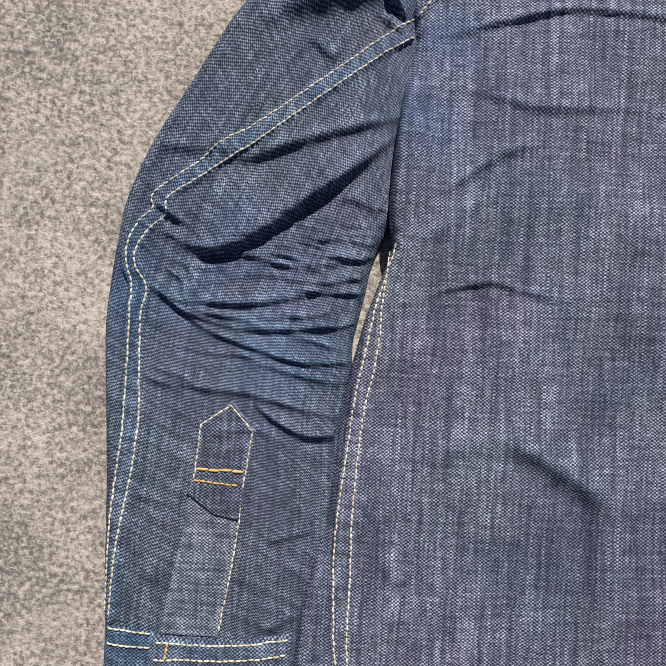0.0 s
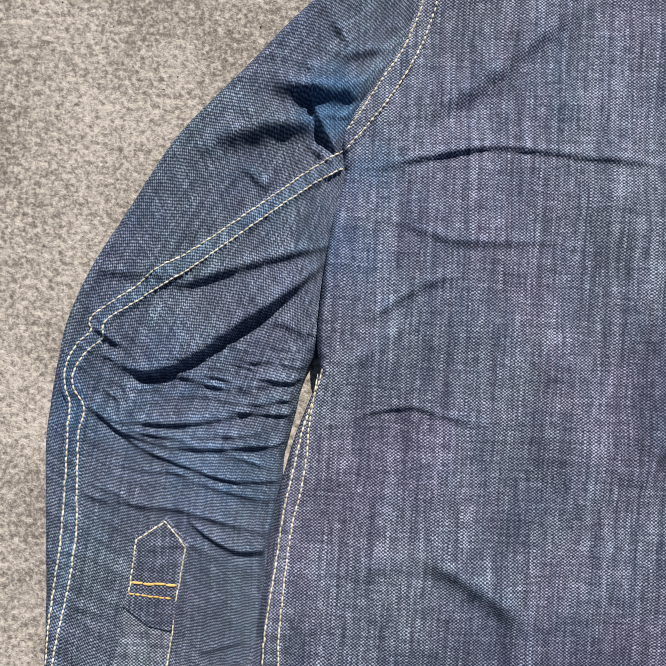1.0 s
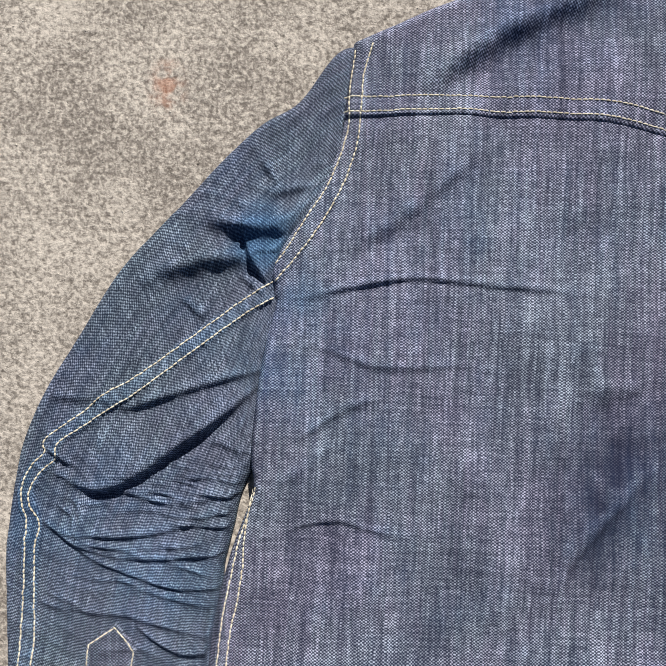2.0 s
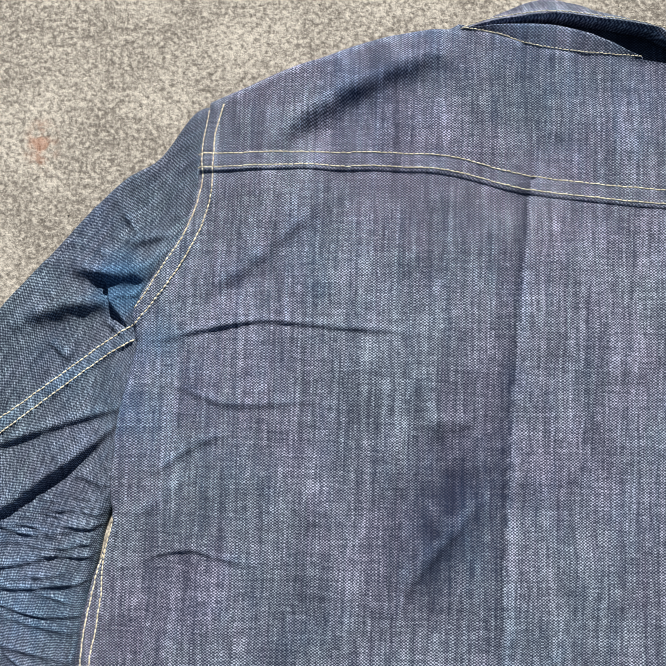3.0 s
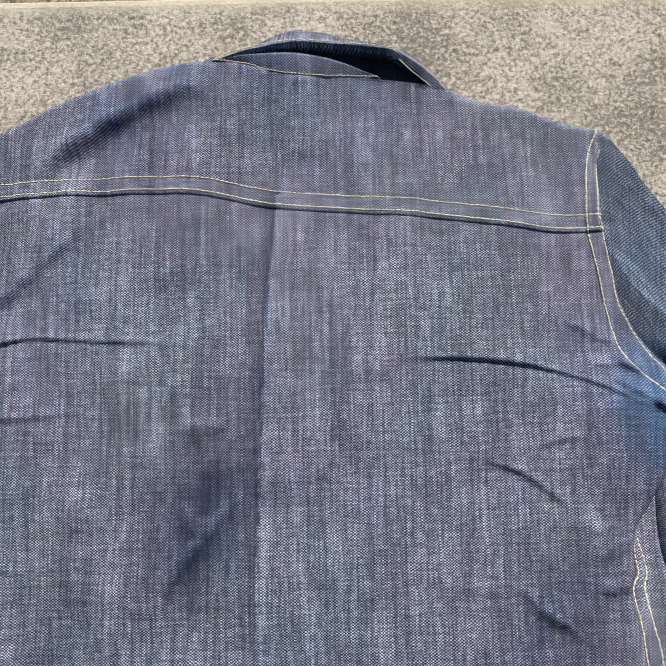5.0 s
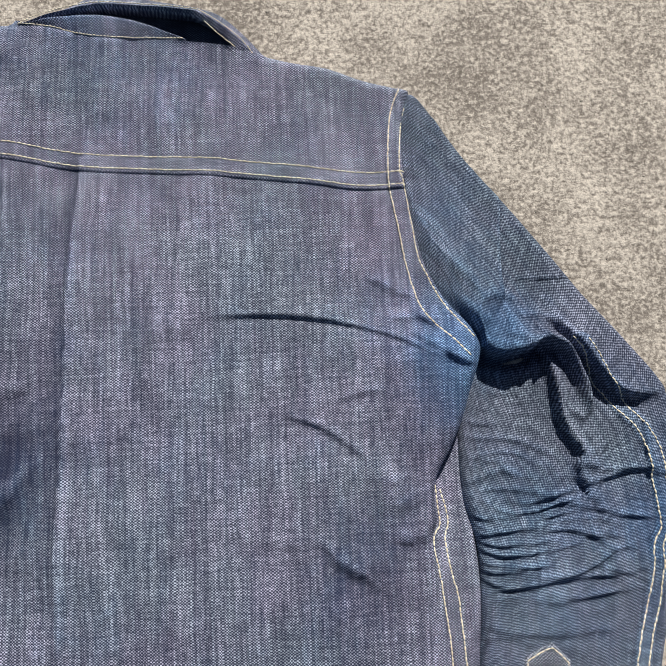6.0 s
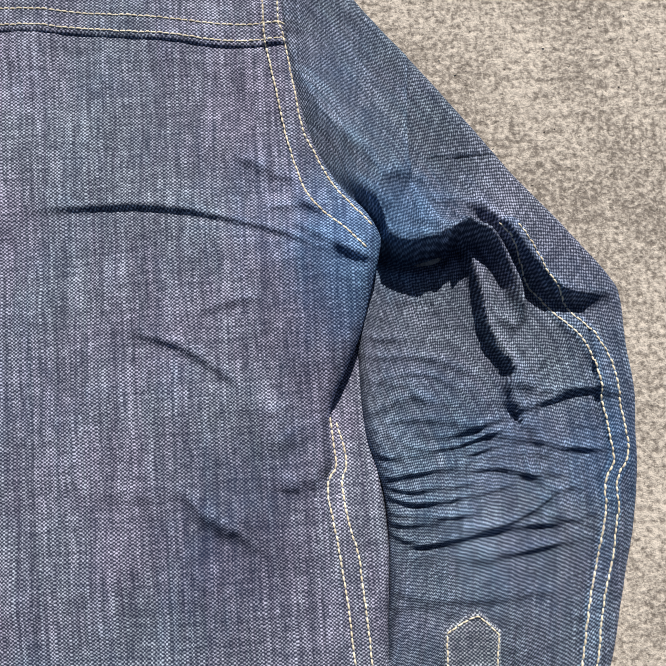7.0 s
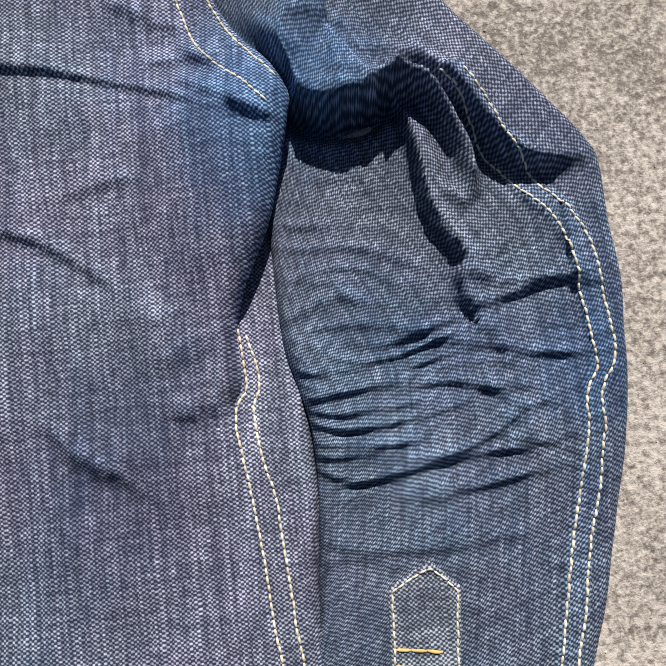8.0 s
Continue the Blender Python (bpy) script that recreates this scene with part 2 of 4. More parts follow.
def stitches(name, line, height_of, material, parent, length=0.0031, gap=0.0003, thick=0.00054, lift=0.0004, label=""):
    """One row of sewing thread: short rounded stitches along a line, on the cloth."""
    s = np.r_[0, np.cumsum(np.hypot(*np.diff(line, axis=0).T))]
    rng = np.random.default_rng(int(abs(line[0, 0]) * 1e5) + len(line))
    starts = np.arange(0.0, s[-1] - length, length + gap)
    ks = np.linspace(0, 1, 5)
    at = starts[:, None] + ks[None] * length
    x, y = np.interp(at, s, line[:, 0]), np.interp(at, s, line[:, 1])
    x += rng.normal(0, 0.00012, len(starts))[:, None]
    y += rng.normal(0, 0.00012, len(starts))[:, None]
    z = height_of(np.stack([x.ravel(), y.ravel()], 1)).reshape(x.shape)
    arch = np.sin(ks * math.pi) ** 0.5
    z = z + lift * arch - 0.0001 * (1 - arch)
    verts, faces = [], []
    for j in range(len(starts)):
        tx, ty = x[j, -1] - x[j, 0], y[j, -1] - y[j, 0]
        n = math.hypot(tx, ty) + 1e-9
        px, py = -ty / n, tx / n
        base = len(verts)
        for k in range(5):
            r = thick * (0.68 + 0.32 * arch[k])
            for c, h in ((-1, -0.2), (-0.6, 0.75), (0.6, 0.75), (1, -0.2)):
                verts.append((x[j, k] + px * c * r, y[j, k] + py * c * r, z[j, k] + h * r))
        for k in range(4):
            o = base + 4 * k
            for c in range(3):
                faces.append((o + c, o + c + 1, o + c + 5, o + c + 4)[::-1])
    me = bpy.data.meshes.new(name)
    me.from_pydata(verts, [], faces)
    me.polygons.foreach_set("use_smooth", [True] * len(faces))
    me.update()
    return part(name, me, material, parent, label)


# outlines and seams of the shirt, in plan
ARM_L = [(-0.2174, 0.4066), (-0.2183, 0.3851), (-0.2206, 0.3588), (-0.2227, 0.3417), (-0.2310, 0.3163), (-0.2444, 0.2937), (-0.2565, 0.2734), (-0.2621, 0.2562), (-0.2622, 0.2439)]
ARM_R = [(0.2285, 0.3982), (0.2219, 0.3714), (0.2200, 0.3494), (0.2210, 0.3272), (0.2251, 0.3001), (0.2299, 0.2767), (0.2370, 0.2584), (0.2459, 0.2418), (0.2558, 0.2291), (0.2638, 0.2161), (0.2619, 0.2019)]
SIDE_L = [(-0.2602, 0.2488), (-0.2635, 0.2192), (-0.2667, 0.1936), (-0.2688, 0.1643), (-0.2690, 0.1423), (-0.2665, 0.1285), (-0.2690, 0.1170), (-0.2728, 0.1060), (-0.2758, 0.0970), (-0.2790, 0.0870), (-0.2822, 0.0730), (-0.2860, 0.0563), (-0.2897, 0.0374), (-0.2921, 0.0213), (-0.2931, -0.0021), (-0.2952, -0.0255), (-0.3021, -0.0488)] + [(-0.3063, -0.0745), (-0.3092, -0.1175), (-0.3122, -0.1845), (-0.3122, -0.2564)]
SIDE_R = [(0.2614, 0.2000), (0.2565, 0.1847), (0.2499, 0.1640), (0.2416, 0.1470), (0.2344, 0.1332), (0.2310, 0.1213), (0.2310, 0.1075), (0.2317, 0.0984), (0.2277, 0.0910), (0.2277, 0.0816), (0.2291, 0.0695), (0.2322, 0.0404), (0.2352, 0.0054), (0.2379, -0.0511), (0.2403, -0.1372), (0.2336, -0.2518)]
NECK = [(-0.2174, 0.4066), (-0.1760, 0.4266), (-0.1377, 0.4399), (-0.1125, 0.4502), (-0.0839, 0.4583), (-0.0556, 0.4614), (-0.0205, 0.4526), (0.0128, 0.4449), (0.0565, 0.4405), (0.0928, 0.4356), (0.1220, 0.4295), (0.1492, 0.4224), (0.1786, 0.4147), (0.2088, 0.4037), (0.2285, 0.3982)]
YOKE = [(-0.2216, 0.3570), (-0.1771, 0.3582), (-0.1322, 0.3587), (-0.0843, 0.3583), (-0.0469, 0.3552), (-0.0158, 0.3480), (0.0097, 0.3445), (0.0525, 0.3405), (0.1007, 0.3363), (0.1462, 0.3303), (0.1838, 0.3246), (0.2220, 0.3249)]
YOKE_LOW = [(x, y + 0.0028) for x, y in YOKE]
YOKE_UP = [(x, y + 0.0118) for x, y in YOKE]
HEM_Y = -0.25

arm_l, arm_r, side_l, side_r, neck, yoke_edge = (curve(c, 80) for c in (ARM_L, ARM_R, SIDE_L, SIDE_R, NECK, YOKE))
yoke_low, yoke_up = curve(YOKE_LOW, 160), curve(YOKE_UP, 160)
body_left, body_right = np.vstack([arm_l, side_l[1:]]), np.vstack([arm_r, side_r[1:]])
body_loop = np.vstack([neck, body_right, body_left[::-1]])

ARM_L_IN = curve([(-0.2054, 0.4029), (-0.2103, 0.3826), (-0.2110, 0.3625), (-0.2128, 0.3393), (-0.2220, 0.3107), (-0.2363, 0.2841), (-0.2465, 0.2694), (-0.2596, 0.2532)], 80)
ARM_L_OUT = curve([(-0.2156, 0.3998), (-0.2185, 0.3709), (-0.2188, 0.3478), (-0.2290, 0.3157), (-0.2408, 0.2953), (-0.2525, 0.2747), (-0.2615, 0.2618)], 80)
ARM_R_IN = curve([(0.2204, 0.3962), (0.2138, 0.3804), (0.2109, 0.3592), (0.2100, 0.3285), (0.2140, 0.3011), (0.2173, 0.2773), (0.2220, 0.2564), (0.2295, 0.2356), (0.2430, 0.2205), (0.2574, 0.2043)], 80)
ARM_R_OUT = curve([(0.2269, 0.3949), (0.2207, 0.3709), (0.2177, 0.3402), (0.2200, 0.3281), (0.2238, 0.3008), (0.2272, 0.2767), (0.2338, 0.2604), (0.2414, 0.2436), (0.2520, 0.2287), (0.2613, 0.2161)], 80)
SEAM_L_OUT = curve([(-0.2650, 0.1285), (-0.2670, 0.1190), (-0.2705, 0.1062), (-0.2742, 0.0919), (-0.2782, 0.0686), (-0.2822, 0.0451), (-0.2841, 0.0220), (-0.2865, -0.0017), (-0.2884, -0.0246), (-0.2884, -0.0476)] + [(-0.2863, -0.0815), (-0.2842, -0.1196), (-0.2862, -0.2535)], 120)
SEAM_L_IN = curve([(-0.2672, 0.1255), (-0.2704, 0.0971), (-0.2709, 0.0782), (-0.2728, 0.0600), (-0.2764, 0.0411), (-0.2783, 0.0222), (-0.2795, -0.0008), (-0.2802, -0.0240), (-0.2794, -0.0469)] + [(-0.2793, -0.0818), (-0.2773, -0.1206), (-0.2782, -0.2545)], 120)
SEAM_R_IN = curve([(0.2310, 0.1225), (0.2320, 0.1088), (0.2327, 0.0970), (0.2287, 0.0915), (0.2277, 0.0826), (0.2294, 0.0694), (0.2315, 0.0544), (0.2328, 0.0398), (0.2342, 0.0254), (0.2353, 0.0048)] + [(0.2387, -0.0511), (0.2343, -0.2388)], 120)
SEAM_R_OUT = curve([(0.2342, 0.1190), (0.2377, 0.1051), (0.2380, 0.0965), (0.2357, 0.0908), (0.2357, 0.0800), (0.2377, 0.0666), (0.2410, 0.0516), (0.2421, 0.0368), (0.2431, 0.0208), (0.2440, 0.0036)] + [(0.2466, -0.0511), (0.2426, -0.2388)], 120)

BODY_FOLDS = [
    # points, height, gentle width, steep width
    ([(-0.2592, 0.2437), (-0.2368, 0.2451), (-0.2205, 0.2500), (-0.1790, 0.2584), (-0.1512, 0.2580), (-0.1234, 0.2558), (-0.0902, 0.2540), (-0.0567, 0.2500)], 0.0018, 0.012, 0.0012),
    ([(-0.2518, 0.2174), (-0.2270, 0.2140), (-0.1920, 0.2049), (-0.1491, 0.2073), (-0.1135, 0.2051)], 0.0012, 0.010, 0.002),
    ([(-0.2445, 0.1553), (-0.2344, 0.1636), (-0.2165, 0.1768), (-0.1911, 0.1886)], 0.0022, 0.010, 0.0022),
    ([(-0.2556, 0.1275), (-0.2405, 0.1397), (-0.2179, 0.1592)], 0.0012, 0.010, 0.003),
    ([(-0.2506, 0.1020), (-0.2166, 0.1103), (-0.1978, 0.1072), (-0.1720, 0.1021)], 0.0016, 0.009, 0.0012),
    ([(-0.2215, 0.2723), (-0.1913, 0.2920), (-0.1534, 0.3243), (-0.1367, 0.3389)], 0.0030, 0.018, 0.0042),
    ([(-0.1825, 0.3660), (-0.1607, 0.3867), (-0.1276, 0.4118), (-0.0853, 0.4316), (-0.0485, 0.4484)], 0.0084, 0.028, 0.0060),
    ([(-0.0722, 0.1970), (-0.0446, 0.1991), (-0.0360, 0.1924)], 0.0024, 0.010, 0.006),
    ([(-0.0892, 0.0670), (-0.0773, 0.0985), (-0.0509, 0.1284), (-0.0324, 0.1555)], 0.0042, 0.020, 0.005),
    ([(0.0666, 0.2410), (0.1198, 0.2406), (0.1605, 0.2357), (0.1947, 0.2274), (0.2171, 0.2186), (0.2393, 0.2056), (0.2599, 0.1965)], 0.0019, 0.012, 0.0012),
    ([(0.2009, 0.2347), (0.2266, 0.2343), (0.2402, 0.2222)], 0.0017, 0.008, 0.0018),
    ([(0.1877, 0.2667), (0.2105, 0.2540), (0.2270, 0.2459)], 0.0016, 0.010, 0.0025),
    ([(0.1269, 0.1758), (0.1382, 0.1727), (0.1580, 0.1648), (0.1743, 0.1533), (0.1930, 0.1375)], 0.0022, 0.011, 0.002),
    ([(0.1498, 0.0998), (0.1656, 0.0818), (0.1815, 0.0705), (0.1967, 0.0555)], 0.0022, 0.011, 0.003),
    ([(0.1672, 0.1828), (0.1843, 0.1868), (0.2043, 0.1878)], 0.0012, 0.008, 0.002),
    ([(0.2094, 0.0843), (0.2133, 0.0938), (0.2282, 0.0934)], 0.0032, 0.012, 0.004),
    ([(0.2029, 0.1398), (0.2068, 0.1226), (0.2124, 0.1070)], 0.0022, 0.010, 0.008),
    ([(0.1616, 0.0850), (0.1708, 0.0742), (0.1818, 0.0653)], 0.0020, 0.012, 0.004),
    ([(-0.2113, 0.0300), (-0.1906, 0.0245), (-0.1604, 0.0070), (-0.1411, -0.0086)], 0.0036, 0.016, 0.0042),
    ([(-0.2002, 0.0306), (-0.2368, 0.0224), (-0.2554, 0.0261)], 0.0010, 0.010, 0.006),
    ([(-0.2635, -0.0341), (-0.2565, -0.0451), (-0.2515, -0.0520)], 0.0016, 0.008, 0.003),
    ([(0.0978, 0.0969), (0.1248, 0.0945), (0.1458, 0.0891)], 0.0010, 0.008, 0.004),
    ([(0.2150, 0.2286), (0.2283, 0.2193), (0.2417, 0.2100), (0.2513, 0.2031), (0.2584, 0.2010)], 0.0013, 0.008, 0.0016),
    ([(0.2159, 0.2457), (0.2259, 0.2366), (0.2359, 0.2275)], 0.0010, 0.008, 0.0018),
    ([(0.2372, 0.2112), (0.2491, 0.2055), (0.2599, 0.2010)], 0.0016, 0.006, 0.0015),
]
PLEAT = curve([(-0.0025, 0.3482), (-0.0069, 0.2979), (-0.0107, 0.2487), (-0.0145, 0.1588), (-0.0163, 0.0595), (-0.0095, -0.0603), (-0.0163, -0.2670)], 80)


def pit_lift(p):
    """The cloth is pushed up where the sleeve folds under the arm."""
    return np.exp(-(((p[:, 0] - 0.258) / 0.034) ** 2 + ((p[:, 1] - 0.216) / 0.026) ** 2))


def body_height(p):
    z = 0.0155 + 0.0017 * rumple(p, 0.11, 3) + 0.0008 * rumple(p, 0.034, 4) + 0.00012 * rumple(p, 0.009, 6)
    d, _, _ = nearest(p, body_loop)
    z += 0.006 * smooth(d, 0.0, 0.09)
    for pts, height, gentle, steep in BODY_FOLDS:
        fold(z, p, pts, 1.25 * height, gentle, 1.4 * steep)
    z += 0.010 * pit_lift(p)
    # the side stands up beside the open armpit
    z += 0.011 * np.exp(-(((p[:, 0] - 0.2345) / 0.030) ** 2 + ((p[:, 1] - 0.1724) / 0.040) ** 2))
    # the other side bulges over the slit beside the sleeve
    d, _, _ = nearest(p, side_l)
    z += 0.006 * np.exp(-((d / 0.020) ** 2)) * smooth(p[:, 1], 0.02, 0.07) * (1 - smooth(p[:, 1], 0.18, 0.24))
    # the centre pleat under the yoke: its fold edge lies on top, the cloth beside it sinks
    d, side, _ = nearest(p, PLEAT)
    step = smooth(np.where(side >= 0, d, -d), -0.0030, 0.0010) * np.exp(-d / 0.022)
    z += 0.0028 * smooth(p[:, 1], -0.05, 0.12) * step
    for a, b in ((ARM_L_OUT, ARM_L_IN), (ARM_R_OUT, ARM_R_IN), (SEAM_L_OUT, SEAM_L_IN)):
        band(z, p, a, b, 0.0013)
    # rolled edge, down on the sleeve along the armholes and to the ground elsewhere
    d, _, _ = nearest(p, body_loop)
    d = np.where(inside(p, body_loop), d, 0.0)
    up = p[:, 1] + 0.065 * (p[:, 0] + 0.24)
    armhole = smooth(up, 0.246, 0.262) * (1 - smooth(up, 0.378, 0.407)) * smooth(np.abs(p[:, 0]), 0.17, 0.2)
    collar = smooth(p[:, 0], -0.058, -0.050) * (1 - smooth(p[:, 0], 0.117, 0.131)) * smooth(up, 0.430, 0.445)
    gap_side = smooth(-p[:, 0], 0.21, 0.24) * smooth(p[:, 1], 0.03, 0.07) * (1 - smooth(p[:, 1], 0.195, 0.245))
    low = 0.001 + 0.011 * gap_side + 0.0125 * armhole + 0.0150 * collar
    low = low + 0.012 * smooth(p[:, 0], 0.19, 0.22) * smooth(p[:, 1], 0.117, 0.145) * (1 - smooth(p[:, 1], 0.205, 0.224))
    low = low + 0.012 * pit_lift(p)
    right = smooth(p[:, 0], 0.17, 0.20) * (1 - smooth(p[:, 1], 0.075, 0.103))
    low = low + (0.0115 - low) * right
    radius = 0.0075 - 0.0045 * np.maximum(np.maximum(armhole, collar), 0.6 * gap_side)
    k = np.clip(d / radius, 0, 1)
    return low + (z - low) * np.sqrt(np.maximum(1 - (1 - k) ** 2, 0))


def yoke_height(p):
    z = body_height(p)
    d, side, _ = nearest(p, yoke_edge)
    up = np.where(side >= 0, d, -d)
    z = z + 0.0017 * smooth(up, -0.0006, 0.0006)
    for line in (yoke_low, yoke_up):
        dd, _, _ = nearest(p, line)
        z -= 0.0004 * np.exp(-((dd / 0.0008) ** 2))
    return z


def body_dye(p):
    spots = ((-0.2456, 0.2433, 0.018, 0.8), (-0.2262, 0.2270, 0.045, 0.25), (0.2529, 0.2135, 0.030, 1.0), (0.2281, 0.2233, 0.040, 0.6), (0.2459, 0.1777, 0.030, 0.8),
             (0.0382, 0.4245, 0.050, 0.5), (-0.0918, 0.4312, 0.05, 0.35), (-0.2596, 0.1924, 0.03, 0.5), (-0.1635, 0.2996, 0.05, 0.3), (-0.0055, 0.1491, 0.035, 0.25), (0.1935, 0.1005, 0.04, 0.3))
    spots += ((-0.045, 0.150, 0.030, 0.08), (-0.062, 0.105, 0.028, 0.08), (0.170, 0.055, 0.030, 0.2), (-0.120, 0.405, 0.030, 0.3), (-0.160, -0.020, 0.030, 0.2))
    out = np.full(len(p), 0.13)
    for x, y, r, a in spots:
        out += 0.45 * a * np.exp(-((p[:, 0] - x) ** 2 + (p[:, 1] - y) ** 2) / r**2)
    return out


def body_wear_shade(p):
    """The cloth folded away beside the pleat kept its dye; the top of the pleat is rubbed pale. Shade is painted in as
    darker spots.
    """
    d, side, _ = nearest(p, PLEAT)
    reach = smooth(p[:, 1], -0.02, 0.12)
    # the narrow dark line paints the shade at the pleat's edge
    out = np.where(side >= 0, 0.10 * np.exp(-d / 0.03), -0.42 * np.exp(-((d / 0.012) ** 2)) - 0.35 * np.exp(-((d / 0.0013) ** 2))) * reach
    # uneven tone: darker towards the sides, shading painted on the yoke
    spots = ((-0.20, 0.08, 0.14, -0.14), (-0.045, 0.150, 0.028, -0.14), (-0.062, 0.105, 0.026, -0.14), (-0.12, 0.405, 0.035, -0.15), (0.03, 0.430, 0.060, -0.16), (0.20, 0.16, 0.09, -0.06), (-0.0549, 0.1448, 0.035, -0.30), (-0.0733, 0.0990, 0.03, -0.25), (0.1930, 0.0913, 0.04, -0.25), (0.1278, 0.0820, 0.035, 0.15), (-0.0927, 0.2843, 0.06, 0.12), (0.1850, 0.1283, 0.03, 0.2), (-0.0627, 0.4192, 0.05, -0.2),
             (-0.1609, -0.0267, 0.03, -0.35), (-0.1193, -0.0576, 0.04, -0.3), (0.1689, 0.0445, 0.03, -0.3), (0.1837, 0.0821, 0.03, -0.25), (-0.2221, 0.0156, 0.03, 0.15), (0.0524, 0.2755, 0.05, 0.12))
    # soft shading of the cloth, painted in as darker patches
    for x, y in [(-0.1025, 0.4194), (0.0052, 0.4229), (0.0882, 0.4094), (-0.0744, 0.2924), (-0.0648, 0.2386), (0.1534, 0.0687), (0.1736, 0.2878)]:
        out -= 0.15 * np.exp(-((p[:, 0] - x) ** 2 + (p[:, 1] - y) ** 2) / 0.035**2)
    # more shade painted into the dent left of the pleat
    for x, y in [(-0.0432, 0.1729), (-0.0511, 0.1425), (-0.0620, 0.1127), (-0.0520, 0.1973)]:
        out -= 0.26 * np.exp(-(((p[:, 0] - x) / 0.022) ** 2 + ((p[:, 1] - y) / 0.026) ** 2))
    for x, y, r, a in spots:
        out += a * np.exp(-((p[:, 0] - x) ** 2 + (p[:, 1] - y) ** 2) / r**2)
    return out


def ruled(left, right, rows, cols):
    """A grid between two curves that run the same way."""
    a, b = curve(left, rows) if len(left) != rows else left, curve(right, rows) if len(right) != rows else right
    u = np.linspace(0, 1, cols)[None, :, None]
    return a[:, None] * (1 - u) + b[:, None] * u


def body_panel(name, y_low, y_high, step, height_of):
    """Cloth between the two side outlines, from one line across to another."""
    rows, cols = int((np.mean(y_high[:, 1]) - np.mean(y_low[:, 1])) / step), int(0.5 / step)
    v = np.linspace(0, 1, rows)
    order_l, order_r = np.argsort(body_left[:, 1]), np.argsort(body_right[:, 1])
    yl = np.interp(body_left[0, 0], *y_low.T) + v * (np.interp(-0.22, *y_high.T) - np.interp(-0.22, *y_low.T))
    yr = np.interp(0.23, *y_low.T) + v * (np.interp(0.23, *y_high.T) - np.interp(0.23, *y_low.T))
    xl = np.interp(yl, body_left[order_l, 1], body_left[order_l, 0])
    xr = np.interp(yr, body_right[order_r, 1], body_right[order_r, 0])
    u = np.linspace(0, 1, cols)
    # finer columns at both rims
    u = u - 0.75 * np.sin(2 * math.pi * u) / (2 * math.pi)
    x = xl[:, None] * (1 - u) + xr[:, None] * u
    y = np.interp(x, *y_low.T) * (1 - v[:, None]) + np.interp(x, *y_high.T) * v[:, None]
    xy = np.stack([x, y], -1)
    p = xy.reshape(-1, 2)
    return cloth_mesh(name, xy, height_of(p), xy, body_dye(p), body_wear_shade(p))


flat_hem = np.array([(-0.4, HEM_Y), (0.4, HEM_Y)])
under_yoke = yoke_edge + np.array([0, 0.006])
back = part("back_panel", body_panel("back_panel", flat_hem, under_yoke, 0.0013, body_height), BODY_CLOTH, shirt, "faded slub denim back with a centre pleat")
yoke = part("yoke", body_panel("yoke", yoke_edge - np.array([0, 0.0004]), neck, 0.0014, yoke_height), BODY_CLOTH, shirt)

for a in (yoke_low, yoke_up):
    stitches("stitching", a, yoke_height, CREAM, yoke, label="cream double stitching")
for a in (ARM_L_IN, ARM_L_OUT, ARM_R_IN, ARM_R_OUT):
    stitches("stitching", a, lambda p: np.maximum(yoke_height(p), body_height(p)), CREAM, back, label="cream double stitching")
for a in (SEAM_L_IN, SEAM_L_OUT):
    stitches("stitching", a, body_height, CREAM, back)


# the front of the shirt that shows beside the back, beyond the side seam
FRONT_EDGE = [(0.2559, 0.1865), (0.2536, 0.1684), (0.2505, 0.1486), (0.2500, 0.1257), (0.2537, 0.1027), (0.2567, 0.0804), (0.2576, 0.0570), (0.2569, 0.0400), (0.2539, 0.0015), (0.2537, -0.0606), (0.2485, -0.2518)]
front_edge = curve(FRONT_EDGE, 180)
front_in = np.stack([np.interp(front_edge[:, 1], side_r[::-1, 1], side_r[::-1, 0]) - 0.012, front_edge[:, 1]], 1)


def front_height(p):
    z = 0.0045 + 0.0085 * (1 - smooth(p[:, 1], 0.065, 0.1115)) + 0.0004 * rumple(p, 0.04, 9)
    band(z, p, SEAM_R_OUT, SEAM_R_IN, 0.0008)
    d, side, _ = nearest(p, front_edge)
    d = np.where(side <= 0, d, 0.0)
    k = np.clip(d / 0.006, 0, 1)
    return 0.001 + (z - 0.001) * np.sqrt(np.maximum(1 - (1 - k) ** 2, 0))


xy = ruled(front_in, front_edge, 180, 34)
front = part("front_panel", cloth_mesh("front_panel", xy, front_height(xy.reshape(-1, 2)), xy, np.full(180 * 34, 0.0)), BODY_CLOTH, shirt)
stitches("stitching", SEAM_R_OUT, lambda p: np.maximum(front_height(p), np.where(p[:, 1] < 0.09, body_height(p), 0)), CREAM, front)
stitches("stitching", SEAM_R_IN, lambda p: np.maximum(front_height(p), np.where(p[:, 1] < 0.098, body_height(p), 0)), CREAM, front)


